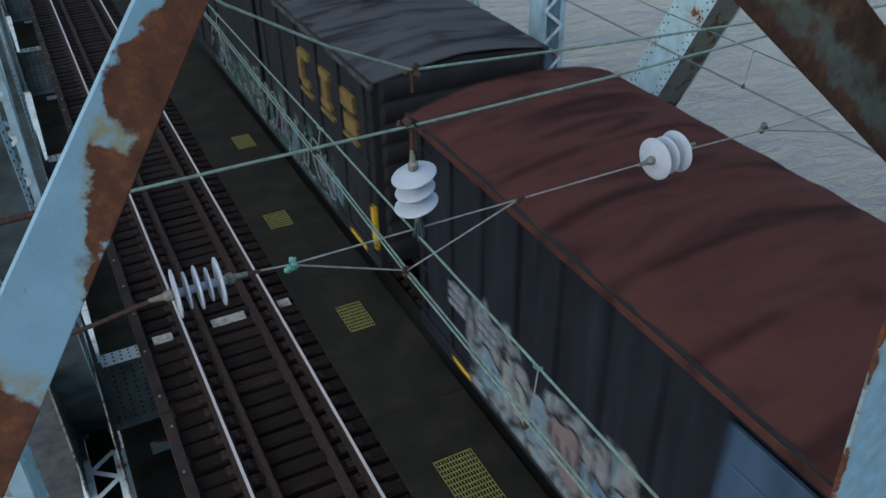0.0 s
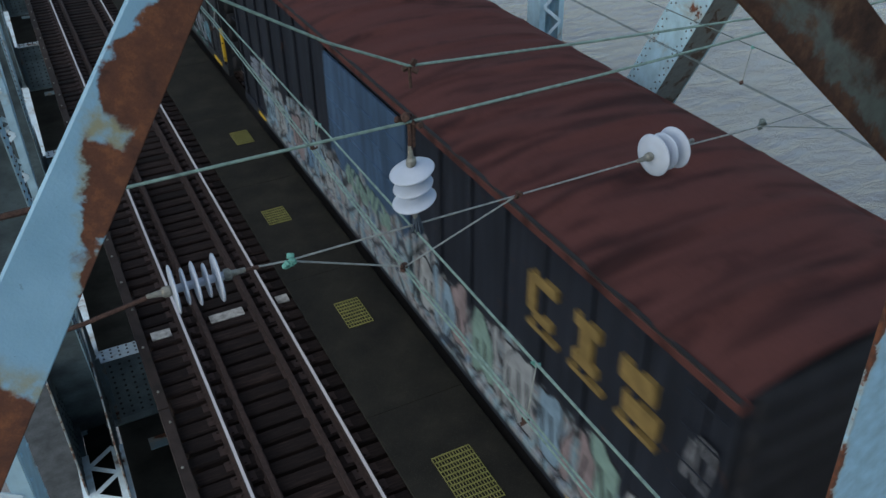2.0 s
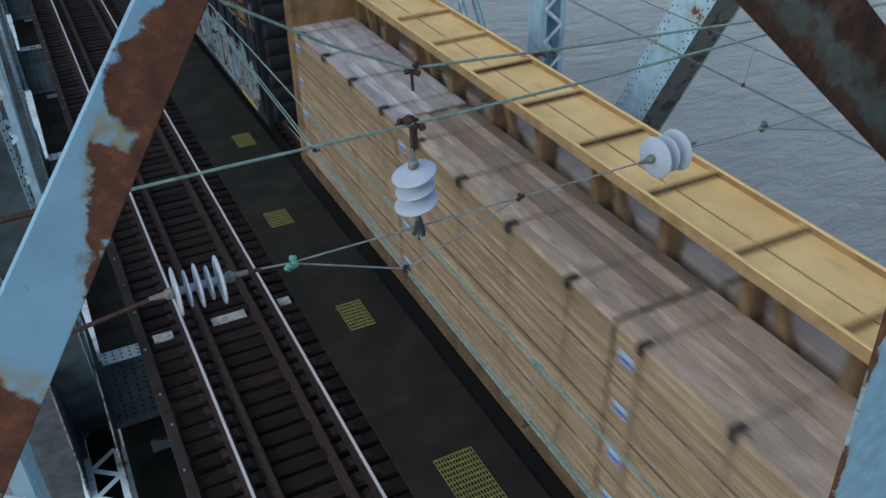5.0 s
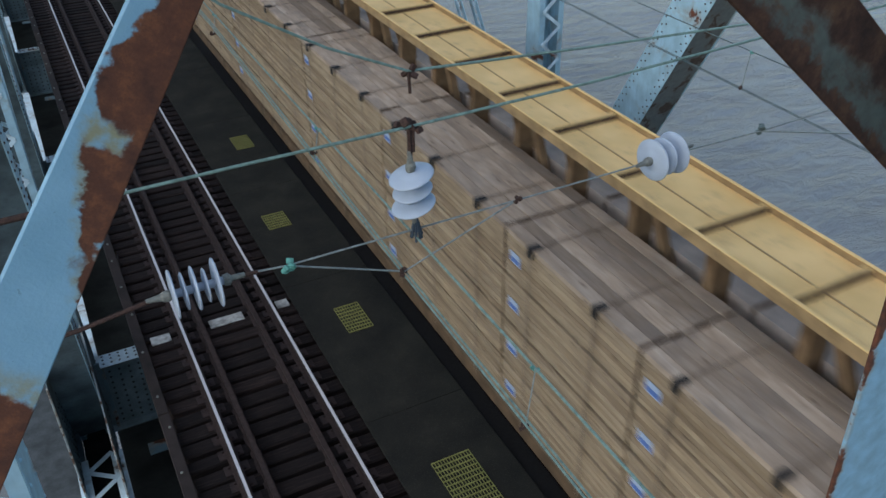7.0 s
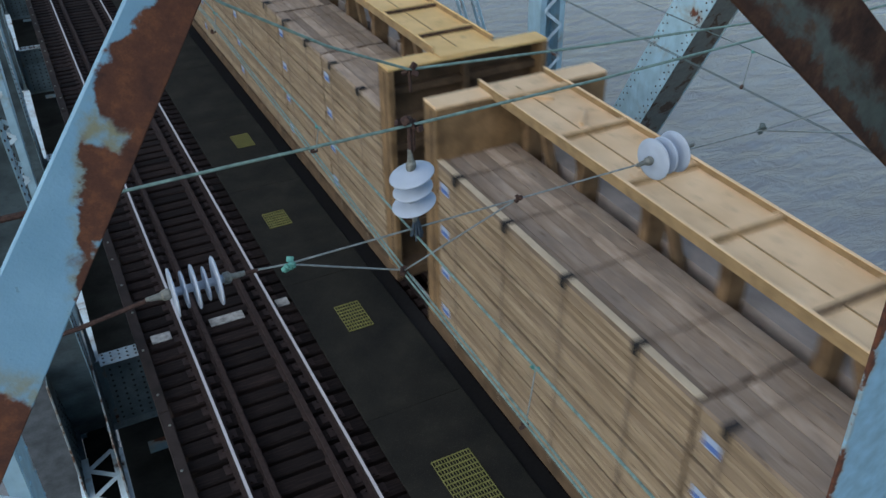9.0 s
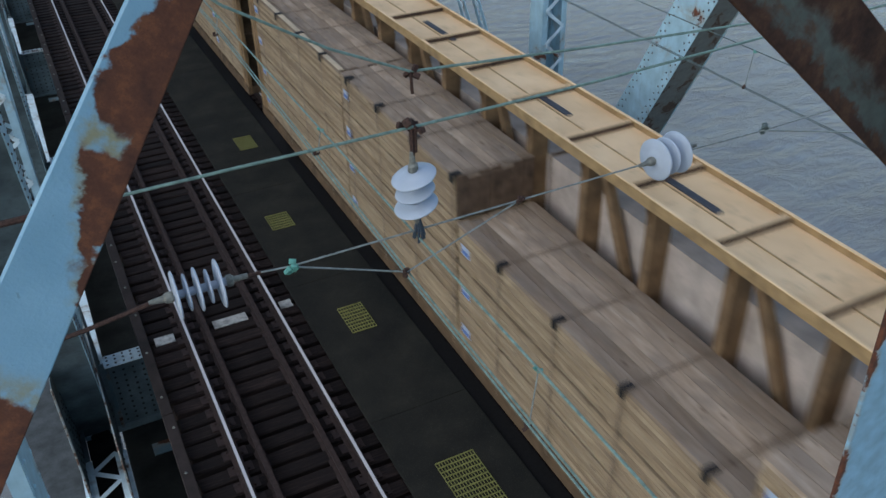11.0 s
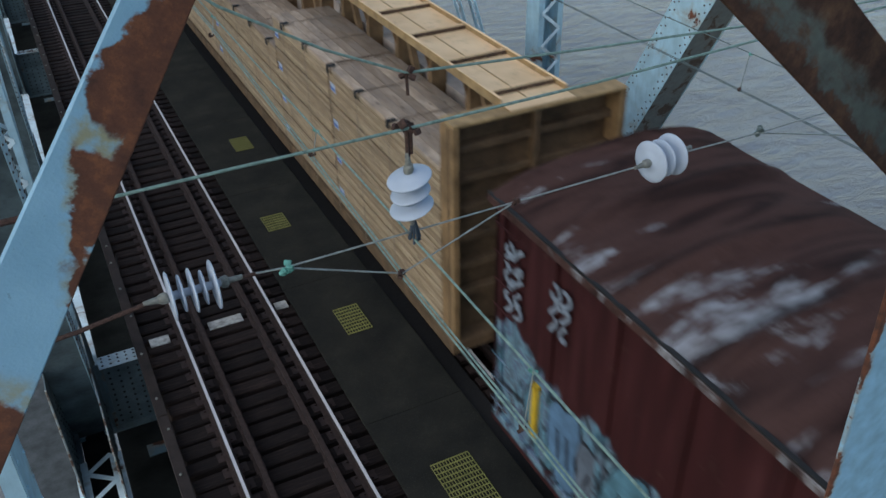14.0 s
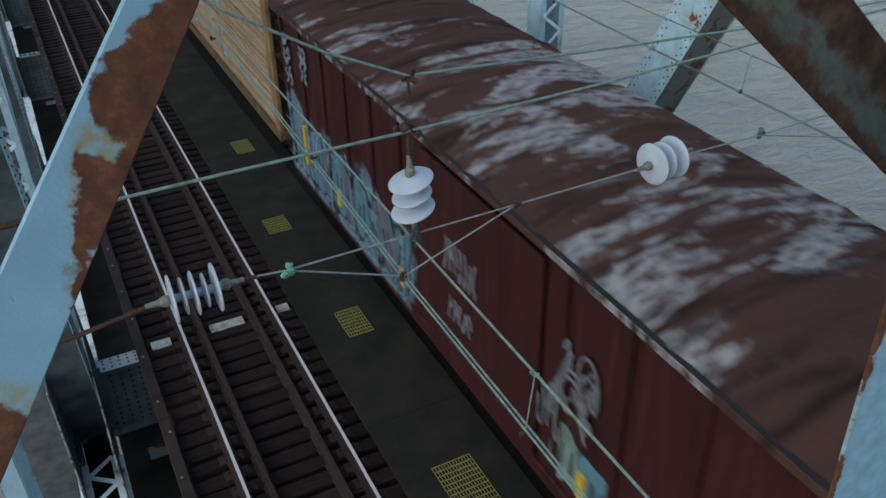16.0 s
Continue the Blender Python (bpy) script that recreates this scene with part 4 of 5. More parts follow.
def boxcar(label, u, L, hw, z_eave, rise, side, end, roof, seed, door, logo=None, door_mat=None, rib_pitch=1.0, round_power=1.6, roof_rib=0.05, ribbed_door=True, over=0.03):
    car = thing("boxcar", label, "boxcar", "cars of the train")
    z0 = 0.80
    bm = boxes((-hw + 0.05, hw - 0.05, -L, 0, z0, z_eave - 0.01))
    part("body", bm, side, car)
    k = 0
    y = -0.12
    while y > -L + 0.05:
        if not (door[1] < y < door[0]):
            for x in (-hw, hw - 0.055):
                part("side_post", boxes((x, x + 0.055, y - 0.055, y + 0.055, z0 + 0.02, z_eave - 0.08), bevel=0.012), side, car)
        y -= rib_pitch
    part("side_sill", boxes((-hw - 0.01, -hw + 0.12, -L, 0, z0 - 0.16, z0 + 0.05), (hw - 0.12, hw + 0.01, -L, 0, z0 - 0.16, z0 + 0.05), bevel=0.012), side, car)
    for s in (-1, 1):
        d = new("door")
        d.parent = car
        xa, xb = sorted((s * (hw - 0.02), s * (hw + 0.035)))
        part("door_panel", boxes((xa, xb, door[1], door[0], z0 + 0.08, 3.80), bevel=0.01), door_mat or side, d)
        bm = bmesh.new()
        for k in range(7 if ribbed_door else 1):
            z = z0 + 0.3 + k * 0.38
            box_into(bm, s * (hw + 0.045) - 0.014, s * (hw + 0.045) + 0.014, door[1] + 0.08, door[0] - 0.08, z, z + 0.05, 0.01)
        part("door_rib", bm, door_mat or side, d)
    end_wall(car, hw, 0.0, 1, z0, z_eave, rise, end)
    end_wall(car, hw, -L, -1, z0, z_eave, rise, end)
    car_roof(car, hw, L, z_eave, rise, roof, seed, round_power=round_power, rib=roof_rib, over=over)
    part("underframe", boxes((-0.25, 0.25, -L + 0.1, -0.1, 0.62, 0.80), (-hw + 0.1, hw - 0.1, -L, 0, 0.74, 0.80)), M_IRON, car)
    for y in (-2.2, -L + 2.2):
        truck(car, y)
    coupler(car, 0, 1)
    coupler(car, -L, -1)
    for y in (-0.3, -L + 0.3):
        ladder(car, -hw, y, 1.1, z_eave - 0.3, side)
    if logo:
        sh = -hw - 0.008
        for name, specs in logo:
            bm = bmesh.new()
            for y0, y1, za, zb in specs:
                box_into(bm, sh - 0.004, -hw + 0.056, y0, y1, za, zb)
            part(name, bm, M_LOGO, car, "plain yellow painted shape")
    MOVING.append((car, TRACK, u, 0.0))
    return car


def painted_marks(car, x, specs, material, name, label):
    for y0, y1, z0, z1 in specs:
        part(name, boxes((x - 0.005, x + 0.06, y0, y1, z0, z1)), material, car, label)


def scrawl(car, x, y0, y1, z0, z1, seed, n, material, r=0.03):
    """Sprayed strokes on the car side."""
    rnd = random.Random(seed)
    for k in range(n):
        cy = y0 + (y1 - y0) * (k + 0.5) / n
        a = rnd.uniform(0.5, 1.0) * abs(y1 - y0) / n * 0.55
        ph = rnd.uniform(0, 6)
        bm = bmesh.new()
        pts = []
        for i in range(14):
            s = i / 13
            pts.append((cy + a * math.sin(ph + 5.5 * s) * (0.6 + 0.4 * s), z0 + (z1 - z0) * (0.5 + 0.48 * math.cos(ph * 1.7 + 4.2 * s))))
        left = []
        for i, (py, pz) in enumerate(pts):
            q = pts[min(i + 1, 13)]
            p = pts[max(i - 1, 0)]
            dy, dz = q[0] - p[0], q[1] - p[1]
            l = math.hypot(dy, dz) or 1
            left.append([(x, py - dz / l * r, pz + dy / l * r), (x, py + dz / l * r, pz - dy / l * r), (x + 0.012, py + dz / l * r, pz - dy / l * r), (x + 0.012, py - dz / l * r, pz + dy / l * r), (x, py - dz / l * r, pz + dy / l * r)])
        grid_into(bm, left)
        part("paint_stroke", bm, material, car)


def throwup(car, x, y0, y1, z0, z1, n, seed, paints):
    """A row of leaning, swollen sprayed shapes with dark outlines, on the car side."""
    rnd = random.Random(seed)
    step = (y1 - y0) / n
    for k in range(n):
        cy = y0 + step * (k + 0.5) + rnd.uniform(-0.06, 0.06)
        zb, zt = z0 + rnd.uniform(0.0, 0.1), z1 + rnd.uniform(-0.28, 0.05)
        lean = rnd.uniform(-0.18, 0.22)
        ph = rnd.uniform(0, 6)
        ring = []
        for i in range(26):
            a = 2 * math.pi * i / 26
            ca, sa = math.cos(a), math.sin(a)
            r = (abs(ca) ** 3 + abs(sa) ** 3) ** (-1 / 3) * (1 + 0.16 * math.sin(3 * a + ph) + 0.10 * math.sin(5 * a + 2 * ph))
            v = 0.5 + 0.5 * r * sa
            ring.append((cy + abs(step) * 0.56 * r * ca + lean * (v - 0.5), zb + (zt - zb) * min(1.05, max(-0.02, v))))
        cz = (zb + zt) / 2
        back = None
        for grow, thick, mat in ((1.13, 0.004, M_SPRAY_INK), (1.0, 0.006, paints[k % len(paints)])):
            bm = bmesh.new()
            pts = [(cy + (py - cy) * grow, cz + (pz - cz) * (1 + (grow - 1) * 0.6)) for py, pz in ring]
            fa = [bm.verts.new((x - thick - 0.002 * (k % 2), py, pz)) for py, pz in pts]
            fb = [bm.verts.new((x + 0.02, py, pz)) for py, pz in pts]
            bm.faces.new(fa)
            bm.faces.new(list(reversed(fb)))
            for i in range(26):
                bm.faces.new((fa[i], fa[(i + 1) % 26], fb[(i + 1) % 26], fb[i]))
            back = part("sprayed_shape" if mat is not M_SPRAY_INK or back else "outline", bm, mat, car)
        bm = bmesh.new()
        for d in (-0.20, 0.16):
            oy = cy + abs(step) * d
            bar_into(bm, (x - 0.007, oy - lean * 0.3, cz - (zt - zb) * 0.22), (x - 0.007, oy + lean * 0.3, cz + (zt - zb) * rnd.uniform(0.05, 0.25)), 0.045, 0.008, (1, 0, 0))
        part("paint_stroke", bm, M_SPRAY_INK, back)


# lumber car
HW_F, Z_DECK, Z_SPINE = 1.34, 0.79, 4.26
TIER = 0.675


def flatcar(label, u, L, strap_ys, z_front, z_rear, paint, rear_rail):
    car = thing("lumber_flatcar", label, "flatcar", "cars of the train")
    part("deck", boxes((-HW_F, HW_F, -L, 0, 0.60, Z_DECK - 0.005), bevel=0.01), M_RECESS, car)
    part("side_sill", boxes((-HW_F - 0.02, -HW_F + 0.06, -L, 0, 0.58, 0.80), (HW_F - 0.06, HW_F + 0.02, -L, 0, 0.58, 0.80), bevel=0.01), M_RECESS, car)
    part("underframe", boxes((-0.3, 0.3, -L + 0.1, -0.1, 0.40, 0.60)), M_IRON, car)
    # spine: a tray of plate with raised edges and cross ribs
    w = 0.515
    sp = new("spine")
    sp.parent = car
    part("top_plate", boxes((-w + 0.022, w - 0.022, -L + 0.02, -0.02, Z_SPINE, Z_SPINE + 0.012)), paint, sp)
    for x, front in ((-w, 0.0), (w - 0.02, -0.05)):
        edge = part("spine_edge", boxes((x, x + 0.02, -L + 0.25, front, Z_SPINE - 0.05, Z_SPINE + 0.085), bevel=0.004), M_EDGE_PLATE, sp, "ochre edge plate with painted shade")
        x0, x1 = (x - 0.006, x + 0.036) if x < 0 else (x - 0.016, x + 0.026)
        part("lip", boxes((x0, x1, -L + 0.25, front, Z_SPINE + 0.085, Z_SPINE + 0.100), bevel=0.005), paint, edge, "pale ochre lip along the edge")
    part("seam", boxes((-0.10, -0.085, -L + 0.3, -0.3, Z_SPINE + 0.012, Z_SPINE + 0.022)), M_EDGE_PLATE, sp)
    y = -0.62
    while y > -L + 0.4:
        rib = part("cross_rib", boxes((-w + 0.03, w - 0.03, y - 0.02, y + 0.03, Z_SPINE + 0.012, Z_SPINE + 0.082), bevel=0.006), paint, sp)
        # The strip below colours in the shaded near side of each rib.
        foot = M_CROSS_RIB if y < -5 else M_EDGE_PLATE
        part("rib_face", boxes((-w + 0.03, w - 0.03, y - 0.058, y - 0.021, Z_SPINE + 0.012, Z_SPINE + 0.066), bevel=0.006), foot, rib, "dark strip painting the shaded face of the rib" if y < -5 else "")
        y -= 1.27
    y = -0.62
    i = 0
    while y > -L + 0.4:
        post = bmesh.new()
        box_into(post, -0.14, 0.14, y - 0.07, y + 0.07, Z_DECK, Z_SPINE, 0.01)
        for s in (-1, 1):
            vs = [post.verts.new(p) for p in ((s * 0.14, y - 0.012, 3.7), (s * 0.30, y - 0.012, Z_SPINE), (s * 0.14, y - 0.012, Z_SPINE), (s * 0.14, y + 0.012, 3.7), (s * 0.30, y + 0.012, Z_SPINE), (s * 0.14, y + 0.012, Z_SPINE))]
            post.faces.new(vs[:3]), post.faces.new(vs[3:])
            for a, b in ((0, 1), (1, 2), (2, 0)):
                post.faces.new((vs[a], vs[b], vs[b + 3], vs[a + 3]))
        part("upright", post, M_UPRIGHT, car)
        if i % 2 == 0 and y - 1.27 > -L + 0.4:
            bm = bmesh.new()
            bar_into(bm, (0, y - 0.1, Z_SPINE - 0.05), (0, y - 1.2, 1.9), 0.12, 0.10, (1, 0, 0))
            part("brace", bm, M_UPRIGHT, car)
        y -= 1.27
        i += 1
    # bulkheads
    for y, s, z_top in ((0.0, 1, z_front), (-L, -1, z_rear)):
        bh = new("bulkhead")
        bh.parent = car
        t = 0.36
        ya, yb = sorted((y, y - s * t))
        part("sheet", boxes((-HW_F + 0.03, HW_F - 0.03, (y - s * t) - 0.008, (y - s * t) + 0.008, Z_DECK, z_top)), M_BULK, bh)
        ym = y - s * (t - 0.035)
        part("lining", boxes((-HW_F + 0.10, HW_F - 0.10, ym - 0.015, ym + 0.015, Z_DECK, z_top - 0.01)), M_RECESS, bh, "grimy brown lining darkened for the shade of the recess")
        for x in (-HW_F, HW_F - 0.10):
            part("corner_post", boxes((x, x + 0.10, ya, yb, 0.60, z_top), bevel=0.012), M_BULK, bh)
        # No groove is cut; a dark strip paints the shade of one.
        part("post_groove", boxes((-HW_F - 0.003, -HW_F + 0.01, ya + 0.11, ya + 0.15, 0.63, z_top - 0.03)), M_RECESS, bh)
        part("top_rail", boxes((-HW_F, HW_F, ya, yb, z_top, z_top + 0.05), bevel=0.012), paint if s > 0 else rear_rail, bh)
        for x in (-0.05,):
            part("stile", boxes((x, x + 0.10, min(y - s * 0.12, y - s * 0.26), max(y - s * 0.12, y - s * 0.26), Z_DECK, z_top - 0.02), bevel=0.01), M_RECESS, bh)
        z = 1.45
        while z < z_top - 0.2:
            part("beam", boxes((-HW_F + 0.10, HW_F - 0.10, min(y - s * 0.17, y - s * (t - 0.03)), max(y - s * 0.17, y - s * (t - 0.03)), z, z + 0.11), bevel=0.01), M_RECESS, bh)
            z += 0.46
    for y in (-2.6, -L + 2.6):
        truck(car, y)
    coupler(car, 0, 1)
    coupler(car, -L, -1)
    for y, ztop in strap_ys:
        st = part("strap", boxes((-HW_F - 0.022, -HW_F - 0.017, y - 0.011, y + 0.011, 0.72, ztop), (-HW_F - 0.02, -0.15, y - 0.011, y + 0.011, ztop + 0.018, ztop + 0.024)), M_STRAP, car, "dark strap over the lumber")
        part("corner_guard", boxes((-HW_F - 0.03, -HW_F + 0.11, y - 0.045, y + 0.045, ztop + 0.02, ztop + 0.036), (-HW_F - 0.04, -HW_F - 0.022, y - 0.045, y + 0.045, ztop - 0.09, ztop + 0.036), bevel=0.006), M_GUARD, st, "black corner guard under the strap")
    MOVING.append((car, TRACK, u, 0.0))
    return car


BOARDS = {}


def board_mesh(kind, x0, x1, length, h, material):
    key = (kind, round(length, 3))
    if key not in BOARDS:
        BOARDS[key] = finish(boxes((x0, x1, -length + 0.012, -0.012, 0, h), bevel=0.003), "board", material)
    return BOARDS[key]


def lumber_pack(u, y_front, length, z, side, tag_at, top, seed, height=TIER, edge=False):
    """A bundle of sawn boards, in its own space: x from the outer face inwards, y from the front end back."""
    rnd = random.Random(seed)
    width = 1.20
    pk = thing("lumber_pack", "bundle of pale sawn pine boards strapped on the flatcar" if top else "bundle of sawn pine boards stacked under others on the flatcar", "lumber", "lumber load")
    rows = 10
    h = (height - 0.045) / rows
    part("core", boxes((0.05, width, -length + 0.02, -0.02, 0.045, height - 0.045)), M_LUMBER if side < 0 else M_WRAP, pk)
    if side < 0:
        me = board_mesh("side", 0.0, 0.07, length, h - 0.0025, M_LUMBER)
        for r in range(rows - (1 if top else 0)):
            ob = new("board", me)
            ob.parent = pk
            ob.location = (rnd.uniform(-0.006, 0.008), rnd.uniform(-0.012, 0.012), 0.045 + r * h)
    if top:
        n = 7
        wd = width / n
        pale = seed == 103
        me = board_mesh("pale" if pale else "top", 0.003, wd - 0.003, length, h, M_LUMBER_PALE if pale else M_LUMBER_TOP)
        for k in range(n):
            ob = new("board", me)
            ob.parent = pk
            ob.location = (k * wd, rnd.uniform(-0.02, 0.02), height - h + rnd.uniform(-0.014, 0.0))
    if top:
        bm = bmesh.new()
        for r in range(rows):
            for k in range(7):
                box_into(bm, 0.01 + k * 0.17, 0.17 + k * 0.17, -length + 0.002, -length + 0.022, 0.05 + r * h, 0.045 + (r + 1) * h - 0.006)
        tagged(part("board_ends", bm, M_ENDS, pk, "dark brown board ends"), kind="stuff")
    if edge:
        part("edge_strip", boxes((-0.004, 0.085, -length, 0, height + 0.001, height + 0.016), bevel=0.004), M_PALE, pk, "pale strip along the upper edge")
    for yy in np.linspace(0.35, length - 0.35, 4):
        part("runner", boxes((0.02, width, -yy - 0.04, -yy + 0.04, 0, 0.045)), M_LUMBER, pk)
    if tag_at is not None:
        tg = part("label_sheet", boxes((-0.012, -0.009, -tag_at - 0.11, -tag_at + 0.11, 0.27, 0.42)), M_TAG, pk, "blue and white paper label")
        part("print_bar", boxes((-0.015, -0.0125, -tag_at - 0.10, -tag_at + 0.10, 0.29, 0.35)), M_TAG_BAR, tg)
    if side > 0:
        MOVING.append((pk, TRACK + HW_F - 0.02, u + y_front - length, z, 180))
    else:
        MOVING.append((pk, TRACK - HW_F + 0.02, u + y_front, z))
    return pk


def load_car(u, stacks, seed, edged=0):
    """stacks: front, length, tiers (near side). edged: how many stacks carry an edge strip."""
    for i, (yf, ln, tiers) in enumerate(stacks):
        for k in range(tiers):
            lumber_pack(u, yf, ln - 0.03, Z_DECK + k * TIER, -1, 0.24, k == tiers - 1, seed + i * 10 + k, TIER, k == tiers - 1 and i < edged)
        for k in range(2):
            lumber_pack(u, yf, ln - 0.03, Z_DECK + k * 2 * TIER, 1, None, k == 1, seed + 500 + i * 10 + k, 2 * TIER)


build_track(0.0, "railway_track", "worn open deck track with shiny rails and dark ties", -1.0, 52.0)
far_track = build_track(TRACK, "railway_track", "open deck track under the passing freight train", 2.0, 30.0)
# Black strip over the ties, added to paint the gap's shade.
part("guard_timber", boxes((-1.31, -0.99, Y0, Y1, -0.172, -0.12), bevel=0.008), M_GUARD, far_track, "dark strip added for the shaded gap beside the walkway")
build_floor()
build_walkway()
build_truss("truss_west", -2.27, -2.84, 1)
build_truss("truss_east", 6.9, 7.42, -1)
build_portal()
build_overhead()


def blocks(y0, z0, w, h, kind):
    """Plain painted shape of bars over an underline: an upright with arms, staggered bars or two solid blocks."""
    line = (y0 - w, y0, z0, z0 + 0.055)
    if kind == 0:
        return [line, (y0 - w * 0.27, y0, z0 + 0.22, z0 + h - 0.05), (y0 - w * 0.9, y0 - w * 0.12, z0 + h - 0.14, z0 + h), (y0 - w * 0.8, y0 - w * 0.20, z0 + 0.15, z0 + 0.27)]
    if kind == 1:
        return [line, (y0 - w * 0.8, y0 - w * 0.1, z0 + h - 0.15, z0 + h), (y0 - w * 0.62, y0 - w * 0.28, z0 + 0.27, z0 + h - 0.15), (y0 - w * 0.8, y0 - w * 0.1, z0 + 0.15, z0 + 0.27)]
    return [line, (y0 - w * 0.85, y0, z0 + h * 0.66, z0 + h), (y0 - w, y0 - w * 0.15, z0 + 0.15, z0 + h * 0.52)]


U_A, U_B, U_F1, U_F2, U_C = 26.4, 9.38, -7.71, -31.99, -56.17
L_A, L_B, L_F1, L_F, L_C = 15.5, 15.45, 23.12, 22.78, 15.5
logo_a = [("painted_shape", blocks(14.35 - U_A - k * 1.07, 2.62, 0.62, 0.82, k)) for k in range(3)]
logo_b = [("painted_shape", blocks(-2.95 - U_B - k * 0.83, 2.66, 0.60, 0.76, k)) for k in range(3)]
car_a = boxcar("black boxcar with a dark grey ribbed roof and yellow painted shapes", U_A, L_A, 1.51, 3.98, 0.16, M_SIDE_A, M_END_DARK, M_ROOF_GREY, 11, (-6.3, -9.3), logo_a, None, 1.07, 1.2, 0.06)
car_b = boxcar("navy boxcar with a red oxide roof, blue door and painted scrawls", U_B, L_B, 1.52, 4.08, 0.18, M_SIDE_B, M_END_DARK, M_ROOF_RED, 23, (-6.0, -9.15), logo_b, M_DOOR_BLUE, 0.83, 2.6, 0.065, True, 0.08)
flatcar("ochre yellow flatcar with bulkheads and a tall centre spine", U_F1, L_F1, [(-0.83 - 1.24 * k, Z_DECK + 4 * TIER) for k in range(18)], 4.30, 4.20, M_FLATCAR, M_FLATCAR)
load_car(U_F1, [(-0.33, 4.67, 4), (-5.0, 5.3, 4), (-10.3, 3.6, 4), (-13.9, 3.7, 4), (-17.6, 2.53, 4), (-20.13, 2.59, 4)], 100)
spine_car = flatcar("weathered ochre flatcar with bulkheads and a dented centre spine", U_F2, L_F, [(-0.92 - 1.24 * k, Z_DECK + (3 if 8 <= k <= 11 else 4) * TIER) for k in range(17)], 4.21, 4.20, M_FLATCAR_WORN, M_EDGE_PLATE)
load_car(U_F2, [(-0.33, 5.17, 4), (-5.5, 4.18, 4), (-9.68, 5.37, 3), (-15.05, 3.08, 4), (-18.13, 4.27, 4)], 200, 1)
car_c = boxcar("oxide red boxcar with a peeling brown roof and teal painted scrawls", U_C, L_C, 1.51, 4.06, 0.20, M_SIDE_C, M_END_RED, M_ROOF_PEEL, 37, (-6.2, -9.2), None, None, 1.05, 2.4, 0.10, False, 0.08)

for y0, y1 in ((-7.1, -6.1), (-10.2, -9.4), (-12.9, -11.95)):
    part("steel_strip", boxes((-0.05, 0.04, y0, y1, Z_SPINE + 0.013, Z_SPINE + 0.035), bevel=0.005), M_SLATE, spine_car, "dark steel strip lying on the spine")
for k, (x, y, a) in enumerate(((-0.30, -0.55, 25), (-0.05, -0.75, -35), (0.10, -1.55, 50), (-0.12, -3.0, 20))):
    part("torn_flange", boxes((-0.20, 0.20, -0.025, 0.025, 0, 0.05), bevel=0.006), M_FLATCAR_WORN, spine_car, "bent scrap of yellow plate", at=pose(x, y, Z_SPINE + 0.012, 8, 0, a))

# yellow reflector strips and painted marks low on the sides
painted_marks(car_c, -1.515, [(-1.01, -0.91, 1.15, 1.95), (-2.70, -2.60, 1.08, 1.40), (-5.40, -5.29, 1.02, 1.36), (-7.49, -7.37, 1.08, 1.44), (-10.18, -10.06, 1.05, 1.42)], M_STRIPE, "reflector_strip", "bright yellow reflector strip")
painted_marks(car_b, -1.535, [(-1.6, -1.1, 0.72, 0.79), (-14.6, -13.4, 0.72, 0.79)], M_STRIPE, "reflector_strip", "yellow reflector strip")
painted_marks(car_a, -1.535, [(-14.9, -14.2, 0.72, 0.79), (-15.38, -15.26, 1.0, 1.8)], M_STRIPE, "reflector_strip", "yellow reflector strip")
for k in range(5):
    scrawl(car_c, -1.520, -0.22, -0.62, 2.62 + 0.2 * k, 2.80 + 0.2 * k, 50 + k, 2, M_CHALK, 0.028)
for k in range(3):
    scrawl(car_c, -1.520, -1.15, -1.52, 2.95 + 0.22 * k, 3.15 + 0.22 * k, 60 + k, 2, M_CHALK, 0.026)
scrawl(car_c, -1.552, -6.85, -7.80, 2.30, 2.85, 71, 7, M_FAINT, 0.022)
scrawl(car_c, -1.552, -6.95, -7.65, 1.55, 1.95, 72, 5, M_FAINT, 0.022)
for k in range(6):
    scrawl(car_c, -1.520 - 0.001 * k, -9.40 - 0.05 * k, -10.30, 1.85 + 0.08 * k, 3.10 - 0.12 * k, 80 + k, 2, M_FAINT, 0.020)
scrawl(car_c, -1.520, -9.0, -9.7, 1.5, 2.3, 12, 4, M_FAINT, 0.020)
throwup(car_c, -1.464, -0.75, -5.55, 0.86, 2.10, 9, 31, (M_SPRAY_TEAL, M_SPRAY_BLUE, M_SPRAY_GREY, M_SPRAY_TEAL, M_SPRAY_MAUVE))
throwup(car_c, -1.464, -9.5, -11.2, 0.86, 1.80, 3, 33, (M_SPRAY_SAGE, M_SPRAY_TEAL, M_SPRAY_GREY))
scrawl(car_b, -1.585, -6.75, -8.55, 1.72, 2.12, 9, 9, M_SPRAY_SAGE, 0.040)
scrawl(car_b, -1.526, -14.95, -15.32, 2.75, 3.35, 14, 3, M_FAINT, 0.016)
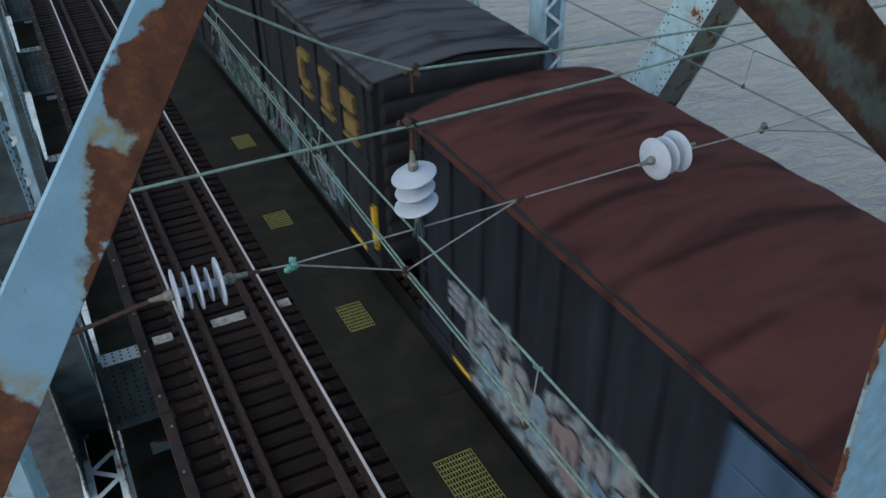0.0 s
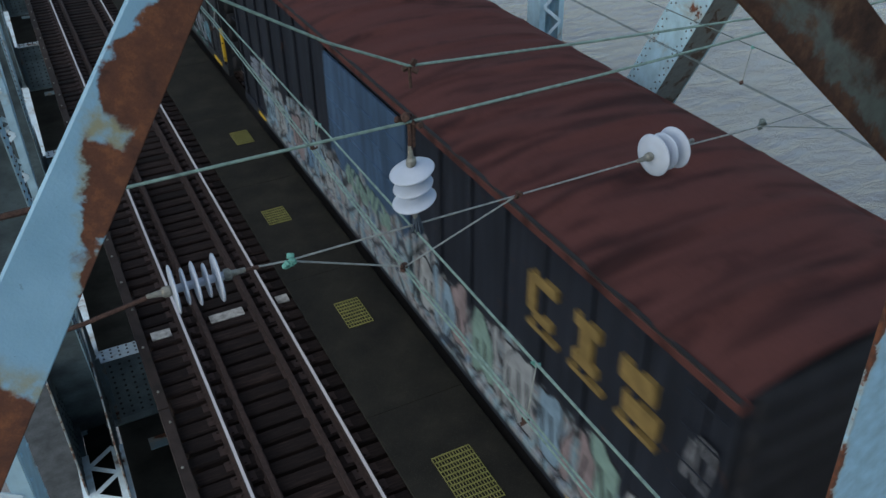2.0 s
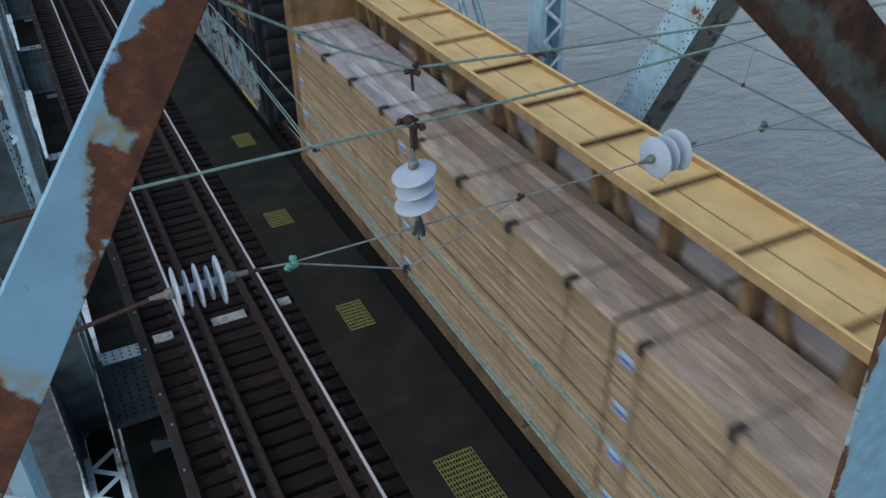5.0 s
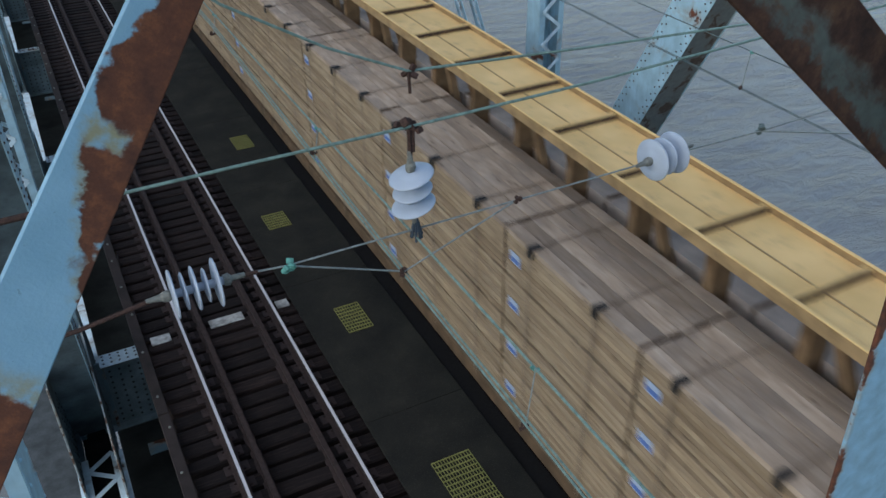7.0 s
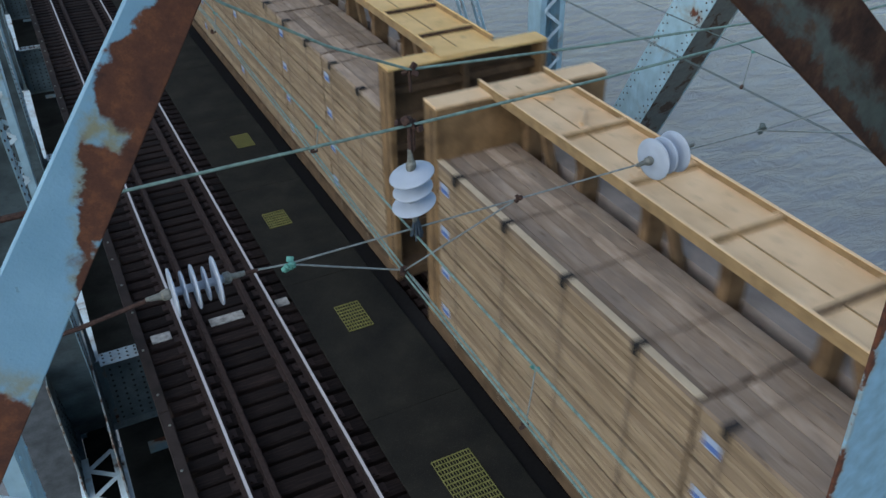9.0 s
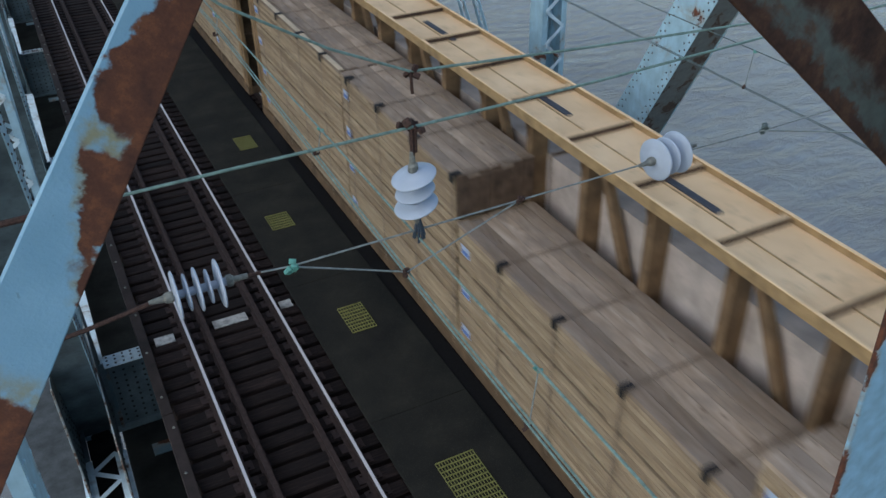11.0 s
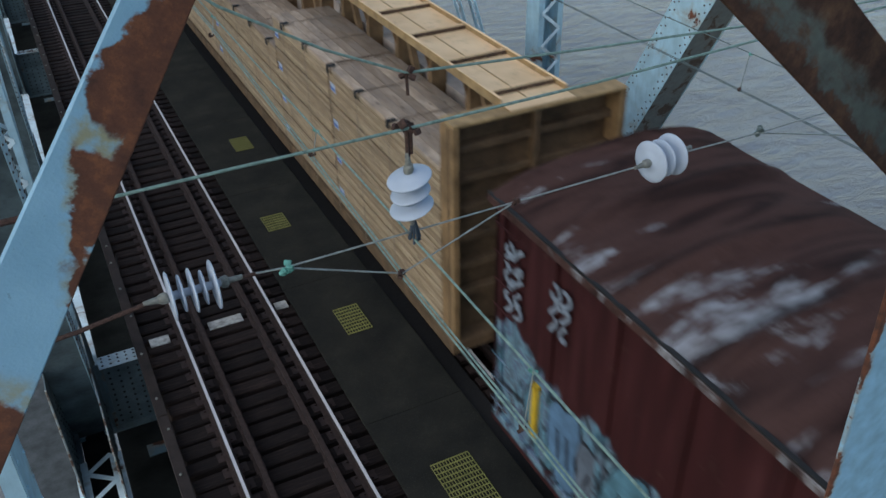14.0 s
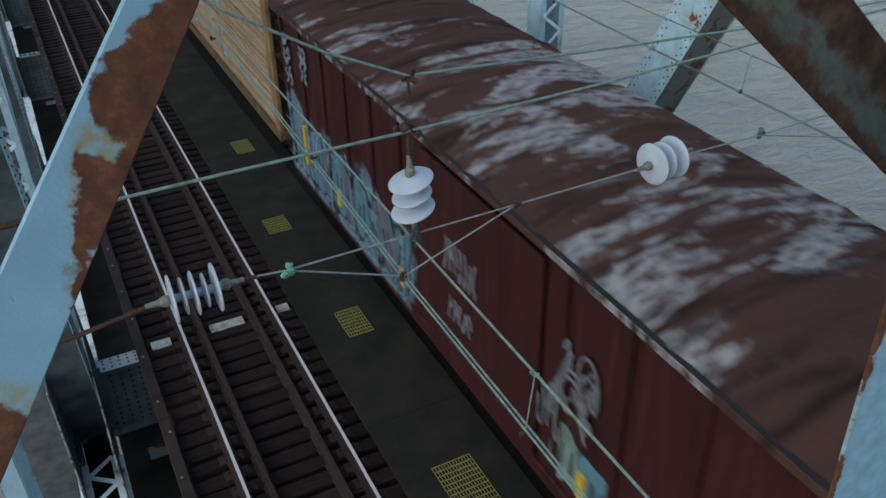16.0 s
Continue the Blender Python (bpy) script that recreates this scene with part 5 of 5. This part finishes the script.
throwup(car_b, -1.474, -1.75, -5.85, 0.86, 1.72, 7, 41, (M_SPRAY_SKY, M_SPRAY_WHITE, M_SPRAY_SKY, M_SPRAY_PINK, M_SPRAY_BLUE))
throwup(car_b, -1.474, -9.3, -14.75, 0.86, 2.02, 10, 43, (M_SPRAY_WHITE, M_SPRAY_SKY, M_SPRAY_PINK, M_SPRAY_SAGE, M_SPRAY_WHITE))
throwup(car_a, -1.464, -4.6, -8.2, 0.86, 1.70, 6, 51, (M_SPRAY_INK, M_SPRAY_GREY, M_SPRAY_INK, M_SPRAY_MAUVE))
throwup(car_a, -1.464, -9.6, -14.4, 0.86, 1.70, 8, 53, (M_SPRAY_INK, M_SPRAY_GREY, M_SPRAY_TEAL, M_SPRAY_INK))
scrawl(car_a, -1.520, -4.5, -13.5, 0.9, 1.8, 10, 14, M_CHALK, 0.018)
for y0 in (-0.95, -1.78):
    for row in range(3):
        for k in range(3):
            part("stencil_bar", boxes((-1.522, -1.455, y0 - 0.17 * k - 0.12, y0 - 0.17 * k, 2.02 - 0.14 * row - 0.09, 2.02 - 0.14 * row)), M_CHALK, car_b, "white stencilled mark")

# how far the train has come, second by second
TRAVEL = [(0, 0), (0.5, 2.35), (1, 4.70), (1.5, 7.03), (2, 9.36), (2.5, 11.68), (3, 13.97), (3.5, 16.25), (4, 18.54), (5, 23.18), (5.75, 26.66), (6.5, 30.14), (7, 32.56), (7.5, 34.79), (8, 36.96),
          (8.5, 39.2), (9, 41.4), (10, 45.8), (10.75, 49.1), (11.5, 52.4), (12, 54.73), (12.5, 56.91), (13, 59.05), (13.5, 61.2), (14, 63.3), (14.5, 65.4), (15, 67.5), (15.5, 69.5), (16, 71.5)]


def motions():
    for ob, x, u, z, *turn in MOVING:
        walk(ob, [(t, pose(x, u + s, z, 0, 0, turn[0] if turn else 0)) for t, s in TRAVEL])
    times = np.arange(0, 16.01, 0.125)
    far = np.interp(times, [t for t, s in TRAVEL], [s for t, s in TRAVEL])
    for w, dy in WHEELS:
        walk(w, [(float(t), pose(0, dy, 0.42, -math.degrees(float(s) / 0.42), 0, 0)) for t, s in zip(times, far)])


motions()
